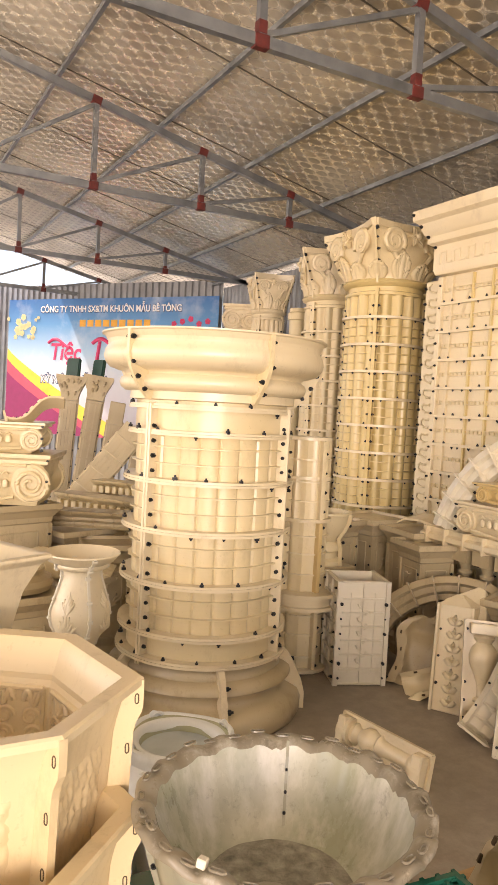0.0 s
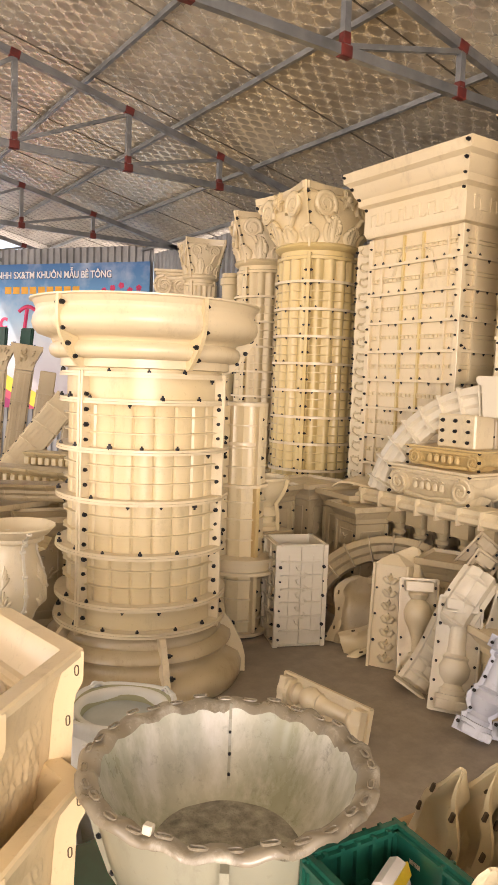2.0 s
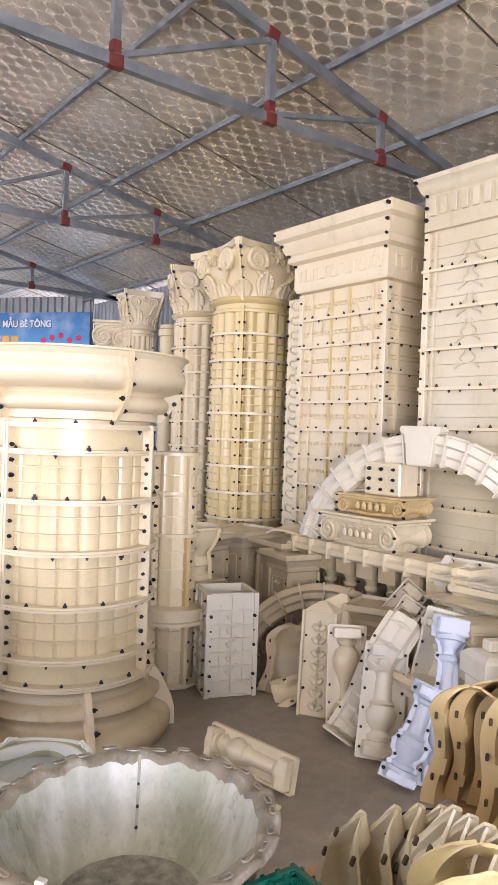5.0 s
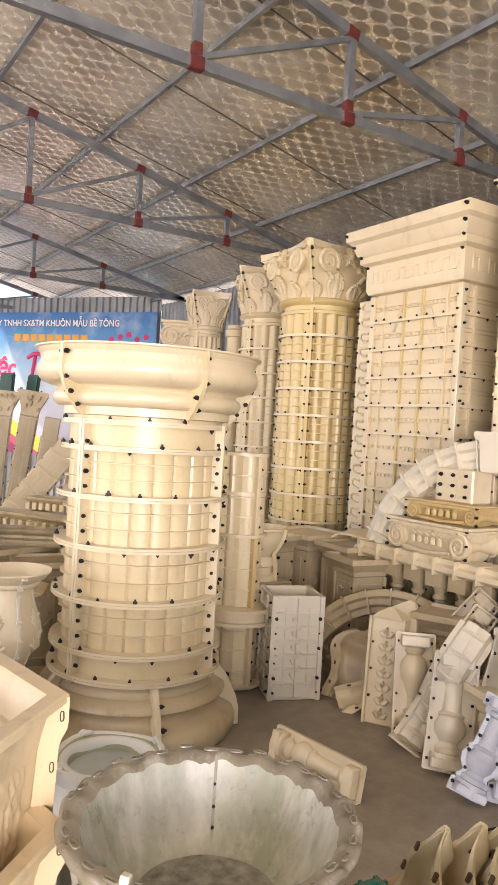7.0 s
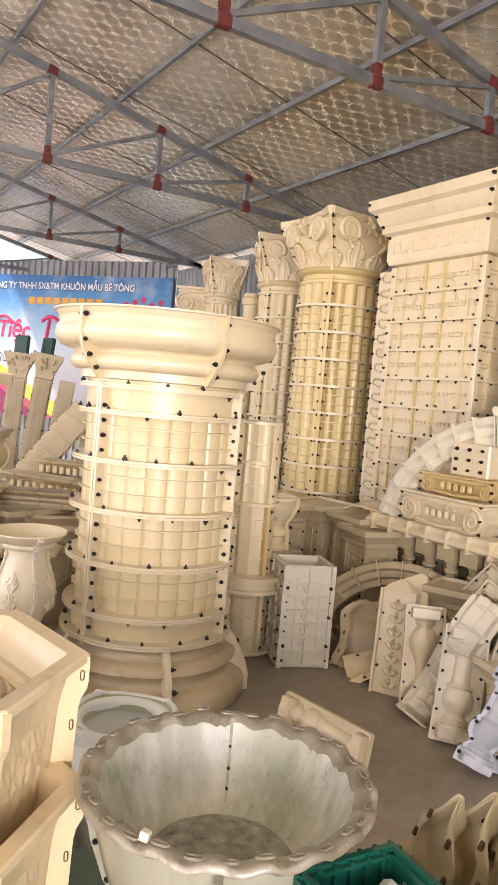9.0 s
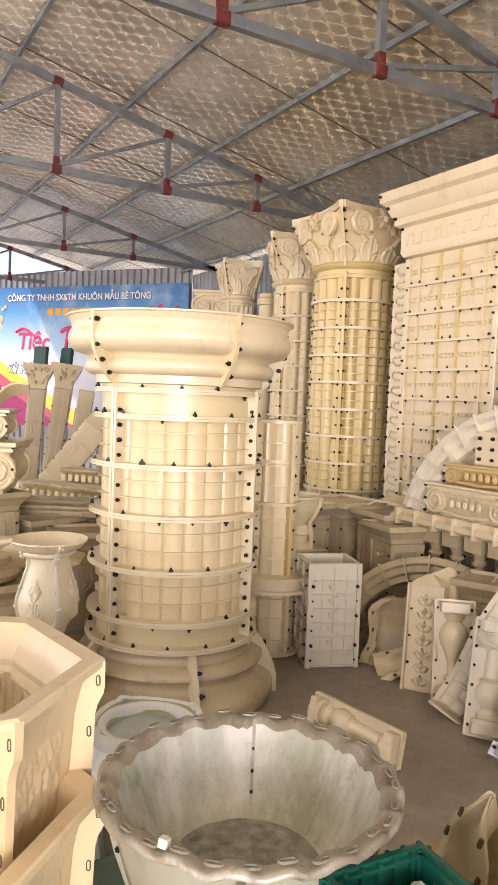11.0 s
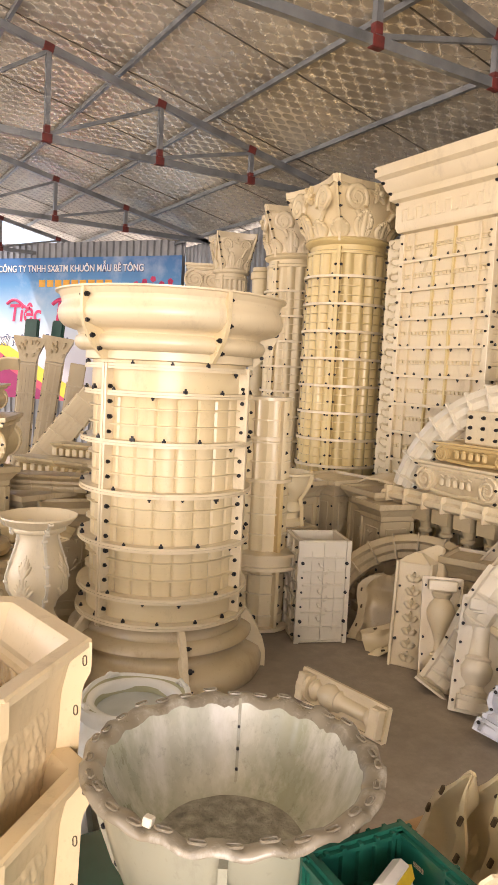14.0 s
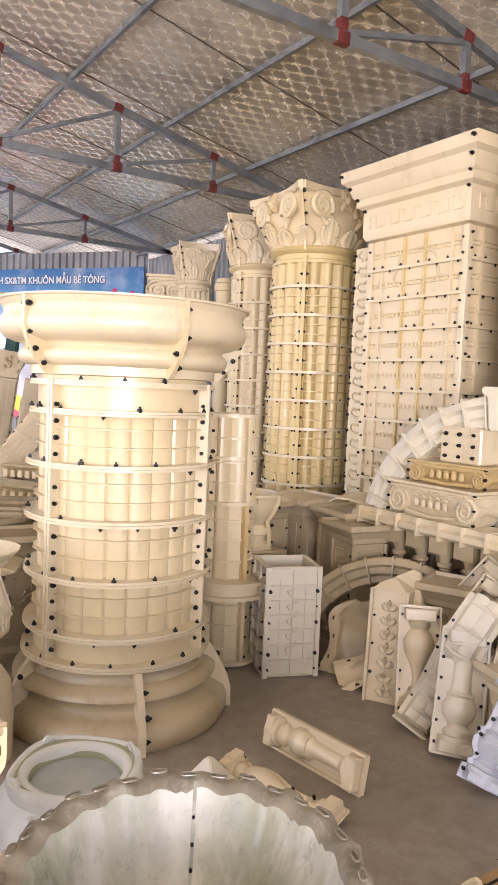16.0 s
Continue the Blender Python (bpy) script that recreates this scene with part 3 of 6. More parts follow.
def square_column(x0, y0, y1, depth, top, step, cornice, mat, label, ribs, uprights, bolts=7, key=False, dentils=False, edge=None):
    edge = edge or mat
    wy = y1 - y0
    root = thing("square_column_mould", pose(x0 + depth / 2, (y0 + y1) / 2, 0), label, "column mould", "tall square column moulds")
    low = top + cornice[0][1]
    part("shaft", square(B(), [(0, 0.0), (0, low)], depth, wy), mat, root, smooth=None)
    part("cornice", square(B(), [(o, top + z) for o, z in cornice], depth, wy), mat, root, smooth=30)
    z, n = low - step, 0
    zs = []
    while z > 0.05:
        zs.append(z)
        z -= step
    for z in zs:
        bm = B()
        square(bm, [(-0.01, z - 0.011), (0.037, z - 0.010), (0.037, z + 0.010), (-0.01, z + 0.011)], depth, wy)
        fl = part("ring_flange", bm, edge, root, smooth=None)
        for k in range(bolts):
            yy = -wy / 2 + wy * (k + 0.5) / bolts + rnd.uniform(-0.015, 0.015)
            bolt(fl, (-depth / 2 - 0.029, yy, z), s=0.8, long=2.3)
            xx = -depth / 2 + depth * (k + 0.5) / bolts
            bolt(fl, (xx, -wy / 2 - 0.027, z), s=0.8, long=2.3)
        for f in ribs:
            bm = B()
            zz = z + step * f
            for dz in ((-0.014, 0.014) if key else (0.0,)):
                square(bm, [(-0.01, zz + dz - 0.005), (0.014, zz + dz - 0.003), (0.014, zz + dz + 0.003), (-0.01, zz + dz + 0.005)], depth, wy)
            if key:
                for q in range(22):
                    u = -wy / 2 + wy * (q + 0.5) / 22
                    box(bm, -depth / 2 - 0.011, -depth / 2, u - 0.003, u + 0.003, zz - 0.012, zz + 0.012)
            part("rib", bm, CREAM if key else mat, root, smooth=None)
    for f in uprights:
        part("upright_rib", box(B(), -depth / 2 - 0.02, -depth / 2 + 0.01, -wy / 2 + wy * f - 0.009, -wy / 2 + wy * f + 0.009, 0.0, low - 0.01), YELLOW if key and 0.2 < f < 0.8 else mat, root, smooth=None)
        part("upright_rib", box(B(), -depth / 2 + depth * f - 0.009, -depth / 2 + depth * f + 0.009, -wy / 2 - 0.02, -wy / 2 + 0.01, 0.0, low - 0.01), mat, root, smooth=None)
    for sx, sy in ((-1, -1), (-1, 1), (1, -1)):
        cx, cy = sx * (depth / 2), sy * (wy / 2)
        bm = B()
        box(bm, cx - (0.030 if sx < 0 else 0.018), cx + (0.018 if sx < 0 else 0.030), cy - (0.030 if sy < 0 else 0.018), cy + (0.018 if sy < 0 else 0.030), 0.0, low - 0.005, bevel=0.004)
        fl = part("corner_flange", bm, edge, root, smooth=None)
        z = 0.08
        while z < low - 0.04:
            bolt(fl, (cx - 0.030, cy + sy * 0.004 + rnd.uniform(-.012, .012), z), "X", s=0.8)
            if sy < 0:
                bolt(fl, (cx + 0.002, cy - 0.030, z + 0.03), "Y", s=0.8)
            z += rnd.choice((0.10, 0.13, 0.17))
    for z in (-0.03, -0.12, -0.2, -0.28):
        o = np.interp(z, [c[1] for c in cornice], [c[0] for c in cornice])
        for sy in (-1, 1):
            bolt(root, (-depth / 2 - o - 0.003, sy * (wy / 2 + o - 0.02), top + z), "X", s=1.15)
    if key:
        o = cornice[2][0]
        zc = top + cornice[2][1] + 0.09
        for side in range(2):
            width = wy if side == 0 else depth
            n = 6
            for k in range(n):
                u = -width / 2 + width * (k + 0.5) / n
                bm = B()
                for a, b, c, d in ((-0.066, 0.010, 0.034, 0.050), (-0.066, -0.050, -0.05, 0.034), (-0.006, 0.010, -0.05, 0.034), (0.010, 0.066, -0.05, -0.034)):
                    if side == 0:
                        box(bm, -depth / 2 - o - 0.007, -depth / 2 - o + 0.02, u - b, u - a, zc + c, zc + d, bevel=0.002)
                    else:
                        box(bm, u + a, u + b, -wy / 2 - o - 0.007, -wy / 2 - o + 0.02, zc + c, zc + d, bevel=0.002)
                part("key_ornament", bm, mat, root, smooth=None)
        # raised hat-shaped moulding on the top field
        bm = B()
        for h0, h1 in ((0.30, 0.26), (0.275, 0.235)):
            tube(bm, [(-depth / 2 - 0.003, y, low - 0.30 + z) for y, z in ((-0.36 * h0 / 0.3, 0), (-0.22 * h0 / 0.3, 0), (-0.16, h1 * 0.62), (-0.07, h1 * 0.78), (0.07, h1 * 0.78), (0.16, h1 * 0.62), (0.22 * h0 / 0.3, 0), (0.36 * h0 / 0.3, 0))], 0.007, 6)
        part("hat_moulding", bm, mat, root, smooth=60)
    if dentils:
        o = 0.03
        for k in range(8):
            u = -wy / 2 + wy * (k + 0.5) / 8
            part("dentil", box(B(), -depth / 2 - o - 0.018, -depth / 2, u - 0.026, u + 0.026, top - 0.26, top - 0.14, bevel=0.004), mat, root, smooth=None)
            u = -depth / 2 + depth * (k + 0.5) / 8
            part("dentil", box(B(), u - 0.026, u + 0.026, -wy / 2 - o - 0.018, -wy / 2, top - 0.26, top - 0.14, bevel=0.004), mat, root, smooth=None)
    return root


C1 = [(0.0, -0.50), (0.045, -0.49), (0.06, -0.455), (0.06, -0.27), (0.10, -0.25), (0.10, -0.20), (0.12, -0.18), (0.15, -0.10), (0.185, -0.075), (0.19, -0.0)]
C2 = [(0.0, -0.36), (0.03, -0.355), (0.03, -0.28), (0.03, -0.12), (0.05, -0.10), (0.06, -0.075), (0.075, -0.04), (0.085, -0.03), (0.09, 0.0)]
tall_a = square_column(4.37, 3.85, 4.72, 1.0, 3.235, 0.215, C1, PALE, "tall square cream column mould with a key pattern frieze", (0.5,), (0.13, 0.40, 0.62, 0.87), 10, key=True, edge=PALE)
tall_b = square_column(4.40, 2.83, 3.50, 0.75, 3.36, 0.262, C2, TOWER, "tall square cream column mould with a toothed cornice", (0.3, 0.62), (0.09, 0.91), 8, dentils=True, edge=PALE)
tall_c = square_column(4.47, 1.86, 2.47, 0.7, 3.33, 0.262, C2, TOWER, "tall square cream column mould beside its twin", (0.3, 0.62), (0.09, 0.91), 8, dentils=True, edge=PALE)
# raised scroll ornament on the upper fields of the toothed column
for k in range(5):
    bm = B()
    zc = 2.15 + 0.17 * k
    for s in (-1, 1):
        pts = [(-0.375 - 0.012, s * (0.02 + 0.075 * (1 - t) * abs(math.sin(1.2 + 7 * t))), zc + 0.15 * (t - 0.5)) for t in [i / 14 for i in range(15)]]
        tube(bm, pts, 0.005, 8)
    part("scroll_relief", bm, TOWER, tall_b, smooth=80)
# round lid on top of the key pattern column
bm = B()
lathe_solid(bm, [(0.24, 3.235), (0.24, 3.30), (0.215, 3.315), (0.20, 3.33)], 32, m=Matrix.Translation((4.60, 4.62, 0)))
solid("round_mould", bm, PALE, Matrix(), "round cream resin lid lying on a tall mould", "mould")

# ---- generic mould shapes ----


def stand(base, top, face):
    """A pose at base whose z runs to top and whose -y looks along face."""
    base = Vector(base)
    z = (Vector(top) - base).normalized()
    y = -Vector(face)
    y = (y - z * y.dot(z)).normalized()
    x = y.cross(z)
    return Matrix.Translation(base) @ Matrix((x, y, z)).transposed().to_4x4()


BALUSTER = [(0.00, 0.95), (0.10, 0.95), (0.105, 0.62), (0.14, 0.72), (0.17, 0.62), (0.19, 0.50), (0.24, 0.80), (0.32, 0.98), (0.40, 0.92), (0.50, 0.62), (0.58, 0.42),
            (0.66, 0.36), (0.72, 0.40), (0.735, 0.60), (0.76, 0.62), (0.775, 0.44), (0.81, 0.48), (0.84, 0.66), (0.86, 0.70), (0.865, 0.95), (1.00, 0.95)]
TURNED = [(0.00, 0.98), (0.13, 0.98), (0.135, 0.70), (0.18, 0.80), (0.20, 0.60), (0.23, 0.52), (0.30, 0.86), (0.38, 0.95), (0.45, 0.70), (0.47, 0.80), (0.50, 0.58), (0.56, 0.54),
          (0.80, 0.50), (0.82, 0.66), (0.85, 0.70), (0.87, 0.55), (0.875, 0.98), (1.00, 0.98)]
VASEFORM = [(0.00, 0.9), (0.07, 0.9), (0.08, 0.5), (0.14, 0.4), (0.24, 0.62), (0.40, 0.95), (0.52, 0.98), (0.64, 0.72), (0.72, 0.42), (0.78, 0.38), (0.86, 0.70), (0.90, 0.92), (1.0, 0.92)]


def half_mould(m, h, w, mat, prof, label, flange=0.22, edge=0.02, group="baluster moulds", bolts=6, category="baluster mould", contour=False, blocks=True):
    """One half of a turned-baluster mould: a flanged back plate with the half form standing out of it."""
    root = thing("baluster_mould", m, label, category, group)
    r0 = w / 2 * (1 - flange)
    bm = B()
    if contour:
        pts = [(min(w / 2, r0 * r * 1.0 + w * 0.11), z * h) for z, r in prof]
        prism(bm, pts + [(-x, z) for x, z in reversed(pts)], 0.012)
    else:
        box(bm, -w / 2, w / 2, -0.006, 0.006, 0, h, bevel=0.003)
        for sx in (-1, 1):
            box(bm, sx * w / 2 - 0.006, sx * w / 2 + 0.006, -edge, 0.006, 0.0, h)
        box(bm, -w / 2, w / 2, -edge, 0.006, -0.004, 0.008)
        box(bm, -w / 2, w / 2, -edge, 0.006, h - 0.008, h + 0.004)
    plate = part("back_plate", bm, mat, root, smooth=None)
    bm = B()
    lathe(bm, [(r0 * r, z * h * 0.96 + 0.02 * h) for z, r in prof], 20, PI, TAU)
    form = part("half_form", bm, mat, root, smooth=40)
    if blocks:
        for z0, z1 in ((0.02, 0.11), (0.875, 0.98)):
            part("end_block", box(B(), -r0 * 0.97, r0 * 0.97, -r0 * 0.97, 0, z0 * h, z1 * h, bevel=0.006), mat, root, smooth=None)
    for k in range(bolts):
        z = h * (k + 0.5) / bolts
        for sx in (-1, 1):
            if rnd.random() < 0.8:
                x = w / 2 - 0.012
                if contour:
                    x = min(w / 2, r0 * np.interp(z / h, [p[0] for p in prof], [p[1] for p in prof]) + w * 0.11) - 0.012
                bolt(plate, (sx * x, -0.008, z), "Y", s=0.75)
    return root


def slot(parent, p, axis, mat, s=1.0):
    """A raised eyelet round an oblong bolt hole."""
    bm = B()
    tube(bm, [(0.011 * s * math.cos(a) + (0.008 * s if math.cos(a) > 0 else -0.008 * s), 0.007 * s * math.sin(a), 0) for a in [TAU * k / 12 for k in range(12)]], 0.0028 * s, 5, True)
    return part("eyelet", bm, mat, parent, m=Matrix.Translation(p) @ axis)


# ---- the big greenish bowl ----


def chalky():
    """Greenish resin with run-down streaks of chalky release agent."""
    mat, nt, bsdf = nodes_of("chalk_streaked_resin")
    col = mix(nt, ramp(nt, noise_of(nt, 3.0, 5), [(0.38, (0, 0, 0)), (0.62, (1, 1, 1))]), (0.36, 0.37, 0.26), (0.56, 0.55, 0.45))
    runs = noise_of(nt, 13.0, 7, rough=0.65, stretch=(1, 1, 0.16))
    col = mix(nt, ramp(nt, runs, [(0.50, (0, 0, 0)), (0.68, (0.75,) * 3)]), col, (0.74, 0.72, 0.66))
    spots = noise_of(nt, 22.0, 9, rough=0.8)
    col = mix(nt, ramp(nt, spots, [(0.55, (0, 0, 0)), (0.70, (0.6,) * 3)]), col, (0.17, 0.16, 0.11))
    nt.links.new(col, bsdf.inputs["Base Color"])
    nt.links.new(ramp(nt, runs, [(0.35, (0.16,) * 3), (0.7, (0.5,) * 3)]), bsdf.inputs["Roughness"])
    bump(nt, bsdf, runs, 0.12, 0.006)
    return mat


CHALKY = chalky()
DISC_TONE = plain("mottled_dark_tone", (0.27, 0.255, 0.205), 0.8, 0.0, 0.5, 30.0, 0.6)


def bowl():
    root = thing("planter_bowl_mould", pose(1.240, 1.697, 0.465) @ Matrix.Scale(1.055, 4), "large round greenish resin planter bowl mould with a wavy rim", "planter mould")

    def wavy(r, z, a):
        return r * (1 + ((0.014 * abs(math.cos(a * 10)) - 0.006) * min(1, max(0.15, (z - 0.17) / 0.1)) if z > 0.10 else 0.012 * math.cos(a * 20))) + 0.004 * noise.noise(Vector((math.cos(a) * 3, math.sin(a) * 3, z * 9)))

    prof = [(0.0, 0.115), (0.15, 0.115), (0.176, 0.125), (0.204, 0.165), (0.234, 0.22), (0.252, 0.265), (0.262, 0.29), (0.272, 0.303), (0.302, 0.307), (0.309, 0.302), (0.309, 0.293), (0.285, 0.287),
            (0.276, 0.272), (0.268, 0.22), (0.245, 0.14), (0.215, 0.06), (0.19, 0.02), (0.18, 0.0), (0.0, 0.0)]
    for name, pr, mt, lb in (("bowl", prof[:7], CHALKY, "chalk-streaked greenish inside"), ("rim", prof[6:13], RIM, "brown dusty rim"), ("outside", prof[12:], GREEN, "")):
      bm = B()
      lathe(bm, pr, 160, radius=wavy)
      for v in bm.verts:
          r = math.hypot(v.co.x, v.co.y)
          if r > 0.262 and v.co.z > 0.25:
              a = math.atan2(v.co.y, v.co.x)
              v.co.z += 0.006 * math.cos(a * 20) + 0.006 * noise.noise(v.co * 14) + 0.004 * noise.noise(v.co * 40)
      part(name, bm, mt, root, lb, smooth=60)
    for k in range(30):
        a = TAU * k / 30
        slot(root, polar(0.293, a, 0.312 + 0.006 * math.cos(a * 20)), Matrix.Rotation(a + PI / 2, 4, "Z"), RIM, 0.85)
    # thin mottled disc, darker than the walls, over the bottom of the bowl
    bm = B()
    lathe_solid(bm, [(0.001, 0.118), (0.13, 0.118), (0.158, 0.122), (0.155, 0.127), (0.11, 0.128), (0.001, 0.126)], 60, radius=lambda r, z, a: r * (1 + 0.02 * noise.noise(Vector((math.cos(a) * 4, math.sin(a) * 4, 1)))))
    part("blotch", bm, DISC_TONE, root, "darker mottled disc on the bottom")
    # seams inside and outside, with bolts
    for a in (radians(57), radians(237), radians(-20), radians(147)):
        inside = [(0.180, 0.128), (0.205, 0.165), (0.235, 0.22), (0.256, 0.275), (0.275, 0.306)]
        fl = root if a in (radians(-20), radians(147)) else part("inner_seam", prism(B(), [(r - 0.004, z) for r, z in inside] + [(r + 0.012, z) for r, z in reversed(inside)], 0.007, Matrix.Rotation(a, 4, "Z")), GREEN, root, smooth=None)
        for r, z in () if fl is root else ((0.199, 0.165), (0.218, 0.205), (0.236, 0.25)):
            bolt(fl, polar(r, a, z), polar(1, a), 0.33)
        outside = [(0.182, 0.0), (0.222, 0.06), (0.252, 0.14), (0.273, 0.22), (0.282, 0.275)]
        fl = part("outer_flange", fin(B(), outside, 0.022, 0.016, a), GREEN, root, smooth=None)
        for r, z in outside[1:4]:
            bolt(fl, polar(r + 0.012, a, z), polar(1, a + PI / 2), 0.8)
    part("white_tag", box(B(), -0.009, 0.009, -0.009, 0.009, 0, 0.017, pose(-0.250, -0.136, 0.306, 8, 5, 40), 0.002), WHITE, root, smooth=None)
    return root


bowl()


# ---- pale barrel pot behind the bowl ----


def barrel_pot():
    root = thing("pot_mould", pose(1.355, 2.53, 0, 0, 0, 20), "pale greenish white resin pot mould with scroll lugs on the floor", "pot mould")
    bm = B()
    prof = [(0.0, 0.505), (0.128, 0.505), (0.128, 0.52), (0.132, 0.545), (0.15, 0.553), (0.168, 0.545), (0.178, 0.52), (0.208, 0.485), (0.228, 0.44), (0.234, 0.37), (0.225, 0.28), (0.20, 0.17), (0.17, 0.08), (0.16, 0.03), (0.175, 0.0), (0.0, 0.0)]
    lathe(bm, prof, 72, radius=lambda r, z, a: r * (1 + (0.025 * math.cos(a * 6) if 0.1 < z < 0.5 else 0)))
    part("body", bm, GREENISH, root, smooth=60)
    bm = B()
    lathe(bm, [(0.124, 0.510), (0.130, 0.530), (0.146, 0.548), (0.164, 0.554)], 96, radius=lambda r, z, a: r * (1 + 0.04 * max(0, (z - 0.52) / 0.03) * math.cos(4 * (a - radians(75)))))
    part("rim", bm, POTRIM, root, "olive stained slope inside the rim", smooth=60)
    bm = B()
    lathe(bm, [(0.163, 0.553), (0.170, 0.561), (0.182, 0.558), (0.188, 0.540), (0.182, 0.505)], 96, radius=lambda r, z, a: r * (1 + 0.04 * max(0, (z - 0.52) / 0.03) * math.cos(4 * (a - radians(75)))))
    part("lip", bm, GREENISH, root, smooth=60)
    part("lid", lathe_solid(B(), [(0.001, 0.506), (0.122, 0.508), (0.124, 0.514), (0.001, 0.516)], 40), STEELPALE, root, "grey recessed lid")
    for k in range(4):
        a = radians(75 + 90 * k)
        bm = B()
        tab = [(0.034 * math.cos(w) * (1 + 0.10 * math.cos(5 * w)), 0.030 * math.sin(w) * (1 + 0.10 * math.cos(5 * w))) for w in [PI * i / 14 for i in range(15)]]
        prism(bm, [(x, z - 0.004) for x, z in tab], 0.014, Matrix.Rotation(a, 4, "Z") @ Matrix.Translation((0.176, 0, 0.546)) @ Matrix.Rotation(PI / 2, 4, "Z"))
        bmesh.ops.bevel(bm, geom=bm.edges[:], offset=0.003, segments=1, affect="EDGES")
        tube(bm, [polar(0.166, a + w, 0.555 + 0.012 * math.cos(w * 12)) for w in (-0.11, -0.055, 0, 0.055, 0.11)], 0.004, 6)
        part("lug", bm, GREENISH, root, smooth=80)
        part("seam_flange", fin(B(), [(0.185, 0.51), (0.228, 0.45), (0.238, 0.37), (0.228, 0.28), (0.204, 0.17), (0.175, 0.08)], 0.02, 0.014, a + 0.5), GREENISH, root, smooth=None)
        for z in (0.2, 0.33, 0.44):
            bolt(root, polar(0.236, a + 0.5, z), polar(1, a + 0.5 + PI / 2), 0.8)
    return root


GREENISH = resin("pale_green_resin", (0.78, 0.80, 0.78), (0.68, 0.71, 0.66), blotch=(0.34, 0.34, 0.24), mottled=0.5, dirty=0.3)
POTRIM = resin("olive_stained_resin", (0.50, 0.51, 0.36), (0.30, 0.31, 0.18), blotch=(0.6, 0.6, 0.5), mottled=0.8)
STEELPALE = plain("pale_grey_plastic", (0.42, 0.47, 0.47), 0.4, 0.0, 0.12)
barrel_pot()


# ---- stacked eight-sided planter moulds ----
OCT = [(0.36, 0.24), (0.42, -0.11), (0.175, -0.35), (-0.18, -0.35), (-0.36, -0.24), (-0.42, 0.11), (-0.175, 0.35), (0.19, 0.35)]


def ring8(bm, levels):
    rows = [[bm.verts.new((x * f, y * f, z)) for x, y in OCT] for f, z in levels]
    for a, b in zip(rows, rows[1:]):
        for k in range(8):
            bm.faces.new((a[k], a[(k + 1) % 8], b[(k + 1) % 8], b[k]))
    return rows


